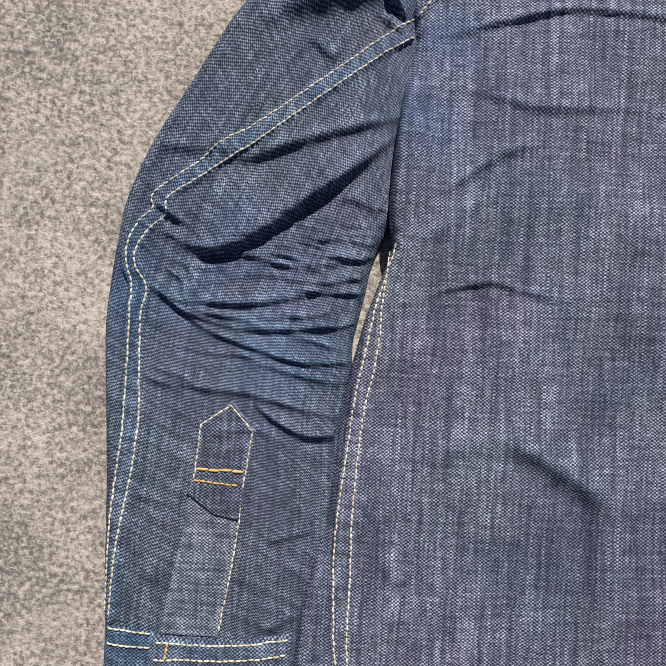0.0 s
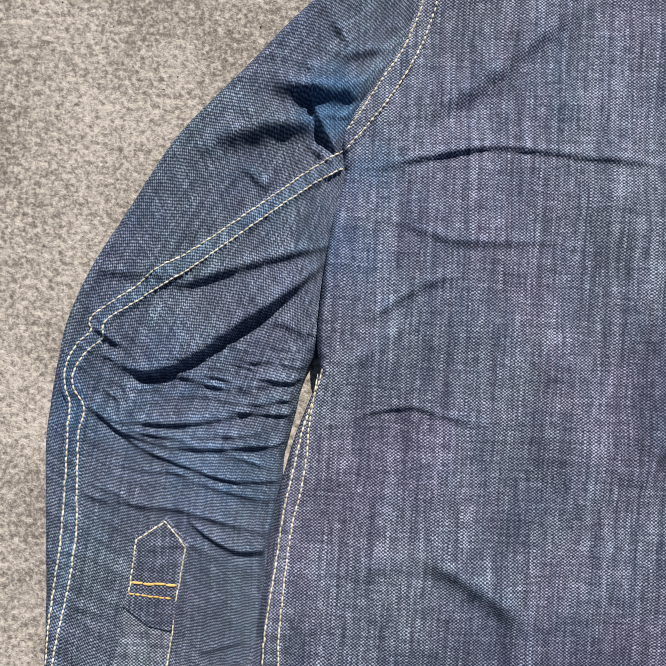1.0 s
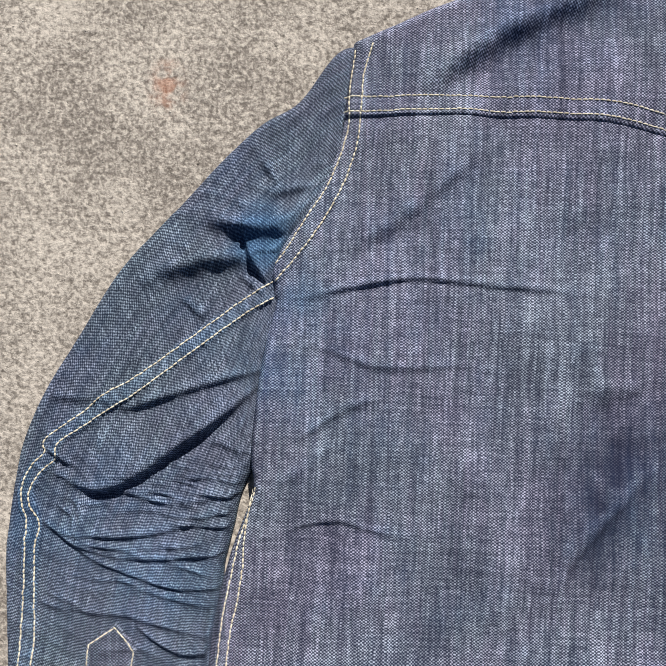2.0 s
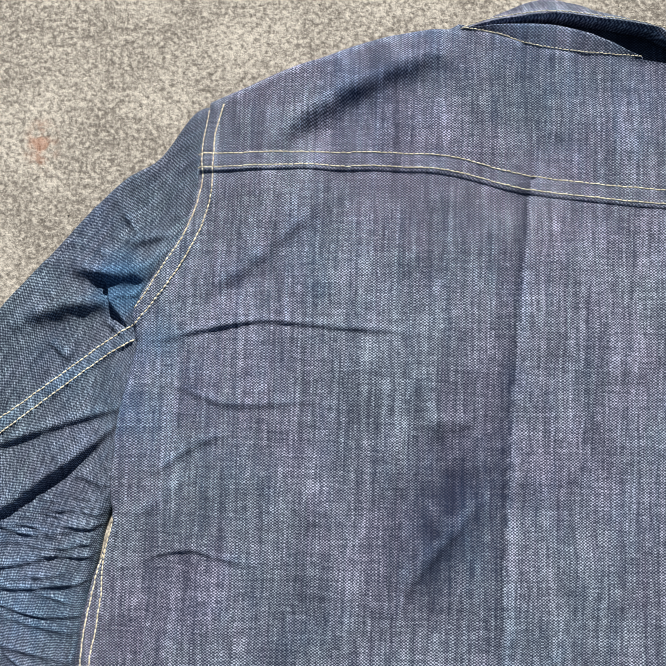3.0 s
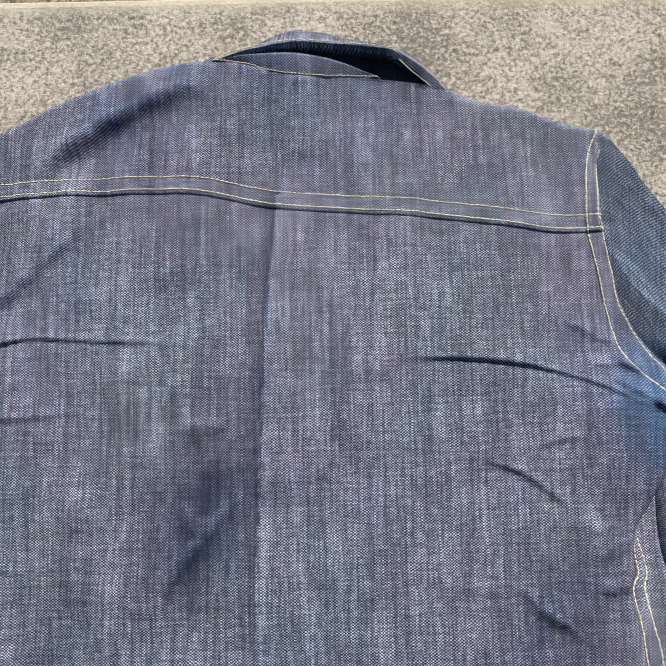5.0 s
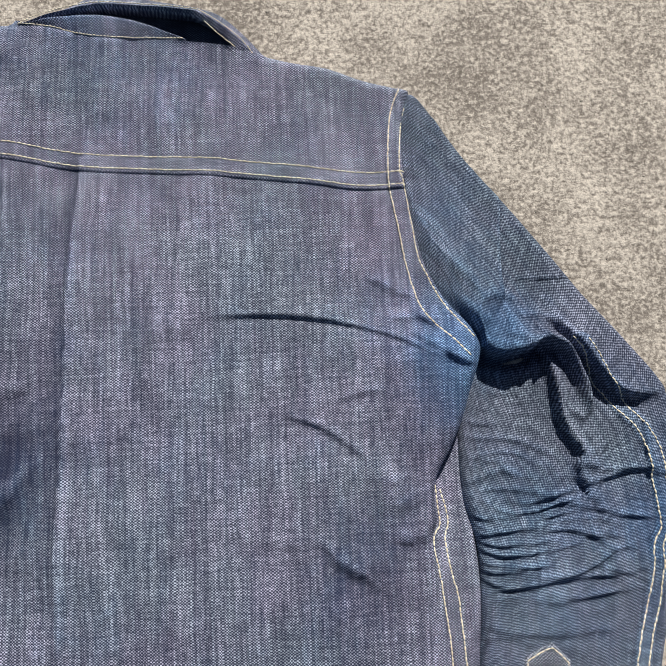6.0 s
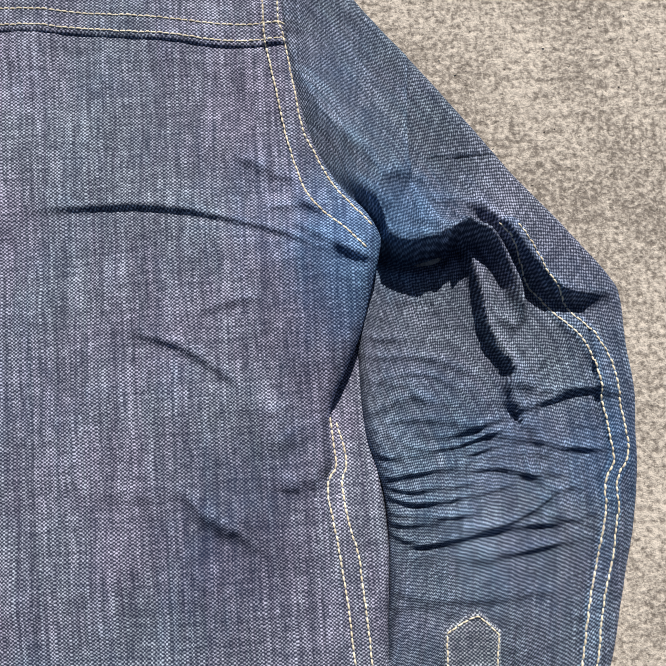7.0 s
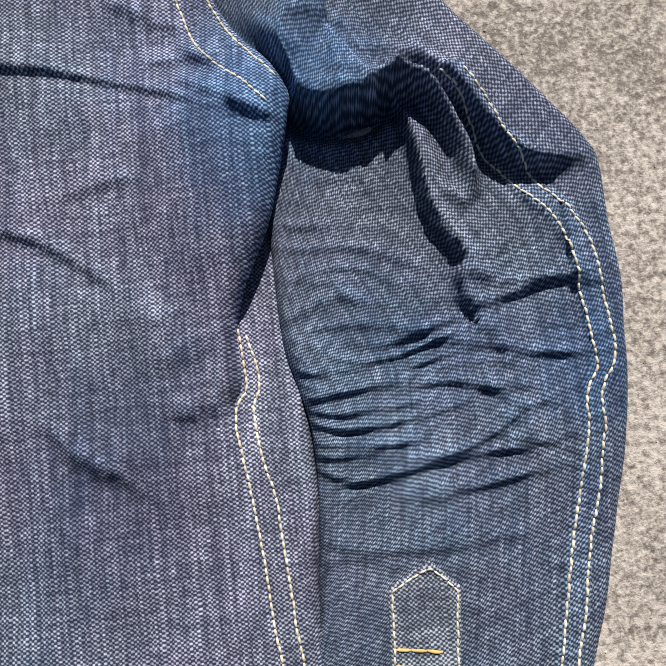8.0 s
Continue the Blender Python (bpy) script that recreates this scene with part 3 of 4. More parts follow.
# ---- sleeves ----
L_OUT = [(-0.1904, 0.4007), (-0.2238, 0.4045), (-0.2505, 0.3695), (-0.2730, 0.3545), (-0.2980, 0.3300), (-0.3200, 0.3040), (-0.3380, 0.2835), (-0.3600, 0.2570), (-0.3845, 0.2135), (-0.4040, 0.1780), (-0.4150, 0.1490), (-0.4181, 0.1309), (-0.4214, 0.1012), (-0.4226, 0.0752), (-0.4209, 0.0460), (-0.4180, 0.0110), (-0.4160, -0.0240), (-0.4138, -0.0652), (-0.4120, -0.1032), (-0.4121, -0.1633)]
L_IN = [(-0.2236, 0.2629), (-0.2459, 0.2383), (-0.2595, 0.2079), (-0.2649, 0.1727), (-0.2655, 0.1440), (-0.2730, 0.1270), (-0.2770, 0.1140), (-0.2788, 0.1030), (-0.2820, 0.0870), (-0.2845, 0.0720), (-0.2838, 0.0471), (-0.2866, 0.0222), (-0.2875, -0.0007), (-0.2892, -0.0240), (-0.2944, -0.0478), (-0.3013, -0.0725), (-0.3042, -0.1075), (-0.3072, -0.1735)]
R_OUT = [(0.2028, 0.3987), (0.2292, 0.3982), (0.2433, 0.3822), (0.2665, 0.3462), (0.2941, 0.3110), (0.3210, 0.2749), (0.3428, 0.2446), (0.3659, 0.2155), (0.3873, 0.1877), (0.3917, 0.1751), (0.3920, 0.1537), (0.3943, 0.1263), (0.3927, 0.1081), (0.3917, 0.0934), (0.3902, 0.0791), (0.3856, 0.0551), (0.3788, 0.0301), (0.3688, -0.0066), (0.3613, -0.0275), (0.3510, -0.0613), (0.3414, -0.1182)]
R_IN = [(0.2190, 0.2389), (0.2400, 0.2141), (0.2433, 0.1960), (0.2459, 0.1731), (0.2479, 0.1532), (0.2482, 0.1368), (0.2492, 0.1127), (0.2527, 0.0980), (0.2567, 0.0804), (0.2577, 0.0627), (0.2566, 0.0410), (0.2527, 0.0078), (0.2483, -0.0165), (0.2437, -0.0605), (0.2383, -0.1178)]

SLV_L_A = curve([(-0.2601, 0.2543), (-0.2807, 0.2401), (-0.3060, 0.2198), (-0.3399, 0.1930), (-0.3621, 0.1793), (-0.3759, 0.1670), (-0.3978, 0.1501), (-0.3978, 0.1420), (-0.4064, 0.1319), (-0.4104, 0.1203), (-0.4097, 0.1095), (-0.4066, 0.0992), (-0.4066, 0.0805), (-0.4069, 0.0504), (-0.4070, 0.0270), (-0.4070, 0.0160), (-0.4090, -0.0070)] + [(-0.4110, -0.0391), (-0.4110, -0.0821)], 220)
SLV_L_B = curve([(-0.2602, 0.2438), (-0.2778, 0.2325), (-0.3053, 0.2109), (-0.3391, 0.1834), (-0.3550, 0.1729), (-0.3729, 0.1600), (-0.3888, 0.1485), (-0.3905, 0.1387), (-0.4004, 0.1287), (-0.4057, 0.1178), (-0.4047, 0.1086), (-0.3987, 0.0985), (-0.4006, 0.0810), (-0.3999, 0.0510), (-0.3987, 0.0280), (-0.3997, 0.0050)] + [(-0.4040, -0.0240), (-0.4069, -0.0502), (-0.4080, -0.0822)], 220)
SLV_R_A = curve([(0.3260, 0.2170), (0.3320, 0.2080), (0.3380, 0.1970), (0.3430, 0.1865), (0.3490, 0.1780), (0.3550, 0.1680), (0.3653, 0.1566), (0.3705, 0.1440), (0.3723, 0.1316), (0.3735, 0.1201), (0.3745, 0.1081), (0.3759, 0.0944), (0.3756, 0.0895), (0.3716, 0.0842), (0.3692, 0.0771), (0.3686, 0.0674), (0.3648, 0.0531), (0.3608, 0.0373), (0.3566, 0.0221), (0.3501, -0.0036)] + [(0.3456, -0.0225), (0.3370, -0.0564), (0.3293, -0.0852)], 220)
SLV_R_B = curve([(0.3345, 0.2150), (0.3430, 0.2030), (0.3500, 0.1895), (0.3560, 0.1810), (0.3645, 0.1670), (0.3707, 0.1597), (0.3777, 0.1466), (0.3810, 0.1346), (0.3820, 0.1225), (0.3826, 0.1124), (0.3836, 0.1005), (0.3826, 0.0924), (0.3779, 0.0844), (0.3755, 0.0782), (0.3752, 0.0684), (0.3726, 0.0558), (0.3696, 0.0414), (0.3636, 0.0214), (0.3576, -0.0041)] + [(0.3519, -0.0235), (0.3434, -0.0564), (0.3357, -0.0852)], 220)

LEFT_FOLDS = [
    ([(-0.3077, 0.2943), (-0.2982, 0.2911), (-0.2872, 0.2886), (-0.2734, 0.2872), (-0.2597, 0.2883), (-0.2463, 0.2917)], 0.0085, 0.012, 0.0046, 0.15, 0.7, 1.0, 1.0, 0.8, 0.3),
    ([(-0.3479, 0.2495), (-0.3329, 0.2567), (-0.3152, 0.2636), (-0.2968, 0.2672), (-0.2763, 0.2703)], 0.0080, 0.012, 0.0052, 0.1, 0.6, 0.9, 1.0, 0.6),
    ([(-0.2792, 0.2827), (-0.2767, 0.2736), (-0.2722, 0.2633), (-0.2613, 0.2510)], 0.0065, 0.016, 0.0014, 0.7, 1.0, 1.0, 0.6),
    ([(-0.2661, 0.3080), (-0.2499, 0.3124), (-0.2374, 0.3172)], 0.0022, 0.010, 0.0020),
    ([(-0.2726, 0.3312), (-0.2661, 0.3231), (-0.2574, 0.3116)], 0.0022, 0.008, 0.0018),
    ([(-0.3175, 0.2420), (-0.3100, 0.2355), (-0.3012, 0.2278)], 0.0020, 0.008, 0.0016),
    ([(-0.2812, 0.2573), (-0.2734, 0.2511), (-0.2652, 0.2459)], 0.0020, 0.007, 0.0016),
    ([(-0.2431, 0.2829), (-0.2552, 0.2786), (-0.2625, 0.2712)], 0.0020, 0.006, 0.0016),
    ([(-0.3817, 0.1250), (-0.3723, 0.1223), (-0.3583, 0.1220), (-0.3355, 0.1341), (-0.3136, 0.1512), (-0.2908, 0.1685), (-0.2667, 0.1913)], 0.0084, 0.030, 0.0022),
    ([(-0.3590, 0.1708), (-0.3451, 0.1729), (-0.3338, 0.1770), (-0.3152, 0.1839), (-0.2878, 0.1930), (-0.2658, 0.1994)], 0.0046, 0.013, 0.0022),
    ([(-0.4003, 0.1781), (-0.3780, 0.1776), (-0.3621, 0.1773), (-0.3520, 0.1752)], 0.0024, 0.016, 0.0030),
    ([(-0.3968, 0.1440), (-0.3908, 0.1420), (-0.3848, 0.1377), (-0.3798, 0.1357)], 0.0030, 0.008, 0.0016),
    ([(-0.3787, 0.1170), (-0.3732, 0.1030), (-0.3757, 0.0995)], 0.0025, 0.006, 0.002),
    ([(-0.3800, 0.1176), (-0.3503, 0.1200), (-0.3180, 0.1153), (-0.2815, 0.1202)], 0.0018, 0.0060, 0.0013, 0.15, 0.7, 1.0, 1.0, 1.0, 0.95, 0.7),
    ([(-0.4047, 0.1082), (-0.3856, 0.0940), (-0.3627, 0.0920), (-0.3352, 0.0939), (-0.3083, 0.1003)], 0.0023, 0.0055, 0.0013, 0.15, 0.7, 1.0, 1.0, 1.0, 0.95, 0.7),
    ([(-0.4020, 0.1012), (-0.3782, 0.0875), (-0.3482, 0.0790), (-0.3162, 0.0803), (-0.2886, 0.0836)], 0.0023, 0.0050, 0.0013, 0.15, 0.7, 1.0, 1.0, 1.0, 0.95, 0.7),
    ([(-0.3902, 0.0962), (-0.3686, 0.0800), (-0.3382, 0.0687), (-0.3102, 0.0627), (-0.2875, 0.0636)], 0.0022, 0.0050, 0.0014, 0.15, 0.7, 1.0, 1.0, 1.0, 0.95, 0.7),
    ([(-0.3806, 0.0895), (-0.3576, 0.0860), (-0.3302, 0.0857), (-0.3026, 0.0886)], 0.0016, 0.0045, 0.0012, 0.15, 0.7, 1.0, 1.0, 1.0, 0.95, 0.7),
    ([(-0.3611, 0.0720), (-0.3381, 0.0627), (-0.3142, 0.0557), (-0.2914, 0.0523)], 0.0014, 0.0060, 0.0018, 0.15, 0.7, 1.0, 1.0, 1.0, 0.95, 0.7),
    ([(-0.3979, 0.0520), (-0.3711, 0.0468), (-0.3363, 0.0438), (-0.3133, 0.0383), (-0.2926, 0.0342)], 0.0020, 0.0080, 0.0020, 0.15, 0.7, 1.0, 1.0, 1.0, 0.95, 0.7),
    ([(-0.3391, 0.0418), (-0.3243, 0.0303), (-0.3081, 0.0235), (-0.2921, 0.0242)], 0.0026, 0.0080, 0.0016, 0.15, 0.7, 1.0, 1.0, 1.0, 0.95, 0.7),
    ([(-0.3145, 0.1280), (-0.2959, 0.1310), (-0.2796, 0.1282)], 0.0014, 0.0050, 0.0012, 0.15, 0.7, 1.0, 1.0, 1.0, 0.95, 0.7),
    ([(-0.3094, 0.1210), (-0.2954, 0.1206), (-0.2805, 0.1196)], 0.0018, 0.0045, 0.0010, 0.15, 0.7, 1.0, 1.0, 1.0, 0.95, 0.7),
    ([(-0.3193, 0.1019), (-0.2986, 0.1006), (-0.2827, 0.1012)], 0.0018, 0.0050, 0.0010, 0.15, 0.7, 1.0, 1.0, 1.0, 0.95, 0.7),
    ([(-0.3313, 0.1080), (-0.3034, 0.1063), (-0.2834, 0.1095)], 0.0016, 0.0050, 0.0012, 0.15, 0.7, 1.0, 1.0, 1.0, 0.95, 0.7),
    ([(-0.3066, 0.1515), (-0.2926, 0.1536), (-0.2766, 0.1484)], 0.0016, 0.0060, 0.0020, 0.15, 0.7, 1.0, 1.0, 1.0, 0.95, 0.7),
    ([(-0.3497, 0.1070), (-0.3223, 0.1110), (-0.2994, 0.1143)], 0.0012, 0.0050, 0.0014, 0.15, 0.7, 1.0, 1.0, 1.0, 0.95, 0.7),
    ([(-0.3867, 0.1080), (-0.3792, 0.1035), (-0.3766, 0.0945)], 0.0022, 0.0050, 0.0015, 0.15, 0.7, 1.0, 1.0, 1.0, 0.95, 0.7),
    ([(-0.3300, -0.0364), (-0.3141, -0.0315), (-0.2974, -0.0269)], 0.0016, 0.0080, 0.0018),
    ([(-0.4000, -0.0130), (-0.3889, -0.0160), (-0.3750, -0.0183)], 0.0010, 0.0070, 0.0020),
    ([(-0.4029, -0.0313), (-0.3910, -0.0450), (-0.3840, -0.0602)], 0.0018, 0.0080, 0.0040),
    ([(-0.3293, -0.0823), (-0.3183, -0.0794), (-0.3083, -0.0717)], 0.0022, 0.0080, 0.0025),
    ([(-0.3151, 0.0213), (-0.3033, 0.0205), (-0.2931, 0.0213)], 0.0010, 0.0030, 0.0012, 0.15, 0.7, 1.0, 1.0, 1.0, 0.95, 0.7),
]
RIGHT_FOLDS = [
    # lower edge of the cap, the outer tube's ridge, the curl inside it and the edge of the tuck below
    ([(0.2441, 0.2336), (0.2502, 0.2275), (0.2610, 0.2170), (0.2720, 0.2105), (0.2820, 0.2085), (0.2920, 0.2100), (0.3010, 0.2140), (0.3075, 0.2200), (0.3140, 0.2270)], 0.0225, 0.042, 0.0028, 1.35, 1.35, 1.3, 1.15, 1.05, 1.05, 0.95, 0.4, 0),
    ([(0.3000, 0.2390), (0.3080, 0.2340), (0.3180, 0.2295), (0.3265, 0.2205), (0.3375, 0.2040), (0.3490, 0.1900), (0.3585, 0.1815), (0.3675, 0.1785), (0.3765, 0.1790), (0.3870, 0.1790)], 0.0170, 0.020, 0.0032, 0, 0.15, 0.5, 0.9, 1, 1, 0.95, 0.7, 0.3, 0),
    ([(0.2985, 0.2145), (0.3050, 0.2172), (0.3150, 0.2155), (0.3230, 0.2100), (0.3290, 0.2010), (0.3340, 0.1890), (0.3352, 0.1760), (0.3340, 0.1640)], 0.0200, 0.0034, 0.0040, 0.3, 0.9, 1, 1, 1, 0.9, 0.7, 0.1),
    ([(0.3270, 0.1230), (0.3245, 0.1320), (0.3275, 0.1415), (0.3190, 0.1550), (0.3150, 0.1720), (0.3130, 0.1900), (0.3110, 0.2040), (0.3075, 0.2150)], 0.0140, 0.0018, 0.0120, 0.35, 0.7, 0.9, 1, 1, 1, 1, 0.6),
    ([(0.3210, 0.1690), (0.3270, 0.1670), (0.3310, 0.1610)], 0.0030, 0.0050, 0.0020),
    ([(0.2602, 0.2425), (0.2722, 0.2458), (0.2872, 0.2465), (0.3002, 0.2407)], 0.0022, 0.008, 0.0022),
    ([(0.2481, 0.2366), (0.2592, 0.2295), (0.2673, 0.2261)], 0.0026, 0.006, 0.0020),
    ([(0.2817, 0.2387), (0.2946, 0.2340), (0.3048, 0.2346), (0.3108, 0.2323)], 0.0024, 0.007, 0.0022),
    ([(0.2390, 0.2533), (0.2534, 0.2431), (0.2612, 0.2335)], 0.0018, 0.008, 0.0030),
    ([(0.3199, 0.1699), (0.3265, 0.1657), (0.3349, 0.1616)], 0.0014, 0.0070, 0.0020),
    ([(0.3275, 0.1340), (0.3370, 0.1305), (0.3470, 0.1300), (0.3680, 0.1300), (0.3880, 0.1235)], 0.0030, 0.0120, 0.0024),
    ([(0.3205, 0.1265), (0.3300, 0.1215), (0.3440, 0.1240), (0.3580, 0.1280), (0.3690, 0.1285)], 0.0034, 0.0070, 0.0018),
    ([(0.2515, 0.1398), (0.2700, 0.1371), (0.2827, 0.1281), (0.3027, 0.1241)], 0.0012, 0.0070, 0.0014),
    ([(0.2712, 0.1523), (0.2880, 0.1485), (0.3045, 0.1421), (0.3143, 0.1382)], 0.0016, 0.0060, 0.0014),
    ([(0.2719, 0.1814), (0.2875, 0.1808), (0.3009, 0.1768)], 0.0010, 0.0060, 0.0014, 0.85, 1.0, 0.95, 1.0, 0.8, 0.6, 0.15),
    ([(0.2534, 0.1636), (0.2619, 0.1613), (0.2772, 0.1616)], 0.0012, 0.0060, 0.0014),
    ([(0.2945, 0.1442), (0.3020, 0.1351), (0.3135, 0.1291)], 0.0010, 0.0050, 0.0014),
    ([(0.2513, 0.1177), (0.2767, 0.1187), (0.3017, 0.1144), (0.3262, 0.1057)], 0.0018, 0.0060, 0.0014),
    ([(0.2845, 0.1082), (0.3096, 0.1091), (0.3345, 0.1041), (0.3506, 0.1001)], 0.0013, 0.0055, 0.0013),
    ([(0.3387, 0.0987), (0.3556, 0.0991), (0.3737, 0.0962)], 0.0028, 0.0070, 0.0016),
    ([(0.2557, 0.1010), (0.2753, 0.1002), (0.2925, 0.1037), (0.3086, 0.0997)], 0.0016, 0.0055, 0.0013, 0.85, 1.0, 0.95, 1.0, 0.8, 0.6, 0.15),
    ([(0.2552, 0.0901), (0.2657, 0.0907), (0.2796, 0.0925), (0.2965, 0.0931)], 0.0030, 0.0050, 0.0014, 0.85, 1.0, 0.95, 1.0, 0.8, 0.6, 0.15),
    ([(0.2962, 0.0917), (0.3162, 0.0913), (0.3326, 0.0873), (0.3556, 0.0851)], 0.0024, 0.0055, 0.0013),
    ([(0.2567, 0.0857), (0.2736, 0.0821), (0.2906, 0.0837), (0.3122, 0.0837)], 0.0022, 0.0045, 0.0012, 0.85, 1.0, 0.95, 1.0, 0.8, 0.6, 0.15),
    ([(0.2577, 0.0807), (0.2729, 0.0765), (0.2896, 0.0770), (0.3116, 0.0801), (0.3256, 0.0841)], 0.0030, 0.0050, 0.0013, 0.85, 1.0, 0.95, 1.0, 0.8, 0.6, 0.15),
    ([(0.2579, 0.0717), (0.2726, 0.0701), (0.2976, 0.0687), (0.3138, 0.0692)], 0.0024, 0.0045, 0.0012, 0.85, 1.0, 0.95, 1.0, 0.8, 0.6, 0.15),
    ([(0.2579, 0.0676), (0.2669, 0.0657), (0.2886, 0.0647), (0.3098, 0.0627), (0.3268, 0.0673), (0.3485, 0.0791), (0.3696, 0.0841)], 0.0028, 0.0060, 0.0014, 0.85, 1.0, 0.95, 1.0, 0.8, 0.6, 0.15),
    ([(0.2579, 0.0617), (0.2714, 0.0566), (0.2878, 0.0570), (0.3096, 0.0602), (0.3296, 0.0622), (0.3638, 0.0641)], 0.0032, 0.0080, 0.0017, 0.85, 1.0, 0.95, 1.0, 0.8, 0.6, 0.15),
    ([(0.2936, 0.0458), (0.3198, 0.0478), (0.3448, 0.0521), (0.3618, 0.0553)], 0.0020, 0.0080, 0.0017),
    ([(0.2559, 0.0338), (0.2768, 0.0280), (0.3096, 0.0261), (0.3506, 0.0301)], 0.0016, 0.0090, 0.0020, 0.85, 1.0, 0.95, 1.0, 0.8, 0.6, 0.15),
    ([(0.2550, 0.0250), (0.2766, 0.0248), (0.2859, 0.0210)], 0.0010, 0.0060, 0.0018, 0.85, 1.0, 0.95, 1.0, 0.8, 0.6, 0.15),
    ([(0.3322, 0.1152), (0.3382, 0.1081), (0.3406, 0.1011)], 0.0016, 0.0060, 0.0020),
    ([(0.3538, 0.0851), (0.3535, 0.0791), (0.3616, 0.0778)], 0.0014, 0.0050, 0.0015),
    ([(0.2443, 0.3802), (0.2470, 0.3732), (0.2474, 0.3662)], 0.0030, 0.004, 0.0015),
]


def make_sleeve(out_pts, in_pts, folds, seam_a, seam_b, step, seed, thick, spots, crinkles, hollows, armhole, sharp):
    rows, cols = int(0.60 / step), int(0.15 / step)
    outer, inner = curve(out_pts, rows), curve(in_pts, rows)
    loop = np.vstack([outer, inner[::-1]])

    def height(p):
        z = thick + 0.0008 * rumple(p, 0.06, seed) + 0.0003 * rumple(p, 0.014, seed + 1)
        for pts, high, gentle, steep, *levels in folds:
            fold(z, p, pts, high * (sharp if high < 0.0045 else 0.95), gentle, steep * (1.25 if high < 0.0045 else 1.2), levels=levels or (0.12, 0.75, 1.0, 0.95, 1.0, 0.7, 0.12))
        for cx, cy, rx, ry, amount, wave in crinkles:
            mask = np.exp(-(((p[:, 0] - cx) / rx) ** 4) - (((p[:, 1] - cy) / ry) ** 4))
            drift = 0.007 * rumple(p * np.array([0.6, 1.0]), 0.05, seed + 5)
            z += mask * amount * (0.5 - np.abs(np.sin(math.pi * (p[:, 1] + drift + 0.12 * (p[:, 0] - cx)) / wave))) * (0.6 + 0.6 * rumple(p, 0.03, seed + 7))
        for cx, cy, r, deep in hollows:
            z -= deep * np.exp(-(((p[:, 0] - cx) ** 2 + (p[:, 1] - cy) ** 2) / r**2))
        band(z, p, seam_a[::2], seam_b[::2], 0.0020)
        # sewn down along the armhole
        d, _, _ = nearest(p, armhole[::2])
        d = np.where(inside(p, body_loop), 0.0, d)
        cap = 0.0105 + 0.75 * d + pit_lift(p) * (0.010 + 0.018 * smooth(d, 0.0, 0.009))
        z = np.where(z > cap, cap + 0.12 * (z - cap), z)
        d, _, _ = nearest(p, loop[::3])
        d = np.where(inside(p, loop), d, 0.0)
        k = np.clip(d / 0.0075, 0, 1)
        return 0.001 + (z - 0.001) * np.sqrt(np.maximum(1 - (1 - k) ** 2, 0))

    u = np.linspace(0, 1, cols)
    u = u - 0.6 * np.sin(2 * math.pi * u) / (2 * math.pi)
    xy = outer[:, None] * (1 - u[None, :, None]) + inner[:, None] * u[None, :, None]
    middle = (outer + inner) / 2
    along = np.r_[0, np.cumsum(np.hypot(*np.diff(middle, axis=0).T))]
    wide = np.hypot(*(outer - inner).T)
    uv = np.stack([(u[None] - 0.5) * wide[:, None], np.broadcast_to(-along[:, None], (rows, cols))], -1)
    p = xy.reshape(-1, 2)
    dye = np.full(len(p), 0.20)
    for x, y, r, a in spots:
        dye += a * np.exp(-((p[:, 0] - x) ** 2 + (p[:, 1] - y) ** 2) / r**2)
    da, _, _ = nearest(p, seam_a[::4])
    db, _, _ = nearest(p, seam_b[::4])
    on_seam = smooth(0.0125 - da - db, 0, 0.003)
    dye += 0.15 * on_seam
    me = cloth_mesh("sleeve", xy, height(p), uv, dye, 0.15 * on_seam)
    return me, height


left_mesh, left_height = make_sleeve(L_OUT, L_IN, LEFT_FOLDS, SLV_L_A, SLV_L_B, 0.0010, 21, 0.0110,
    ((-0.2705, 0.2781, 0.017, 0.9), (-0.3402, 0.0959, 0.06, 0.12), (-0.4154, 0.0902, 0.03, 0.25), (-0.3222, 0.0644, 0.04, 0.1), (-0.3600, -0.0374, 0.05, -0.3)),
    ((-0.3353, 0.1004, 0.055, 0.045, 0.0015, 0.0085), (-0.3250, 0.1000, 0.055, 0.050, 0.0010, 0.0060), (-0.3077, 0.2968, 0.05, 0.035, 0.0016, 0.016), (-0.3551, 0.0350, 0.05, 0.025, 0.0012, 0.012)), (), arm_l, 1.1)
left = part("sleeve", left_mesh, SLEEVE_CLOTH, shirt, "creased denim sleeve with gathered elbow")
right_mesh, right_height = make_sleeve(R_OUT, R_IN, RIGHT_FOLDS, SLV_R_A, SLV_R_B, 0.0010, 31, 0.0110,
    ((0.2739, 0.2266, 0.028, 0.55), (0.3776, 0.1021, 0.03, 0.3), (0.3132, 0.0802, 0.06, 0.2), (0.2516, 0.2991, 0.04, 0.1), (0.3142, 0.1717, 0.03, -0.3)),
    ((0.3086, 0.0851, 0.062, 0.050, 0.0015, 0.0085), (0.3040, 0.1000, 0.060, 0.055, 0.0013, 0.0056), (0.2900, 0.1500, 0.040, 0.035, 0.0008, 0.0060), (0.2873, 0.2264, 0.040, 0.022, 0.0015, 0.013), (0.3218, 0.0148, 0.06, 0.03, 0.0008, 0.014), (0.2957, 0.1448, 0.045, 0.030, 0.0016, 0.012)), ((0.2860, 0.1880, 0.042, 0.0040), (0.3459, 0.1842, 0.018, 0.004)), arm_r, 0.92)
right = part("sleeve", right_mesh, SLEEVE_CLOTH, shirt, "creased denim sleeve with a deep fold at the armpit")
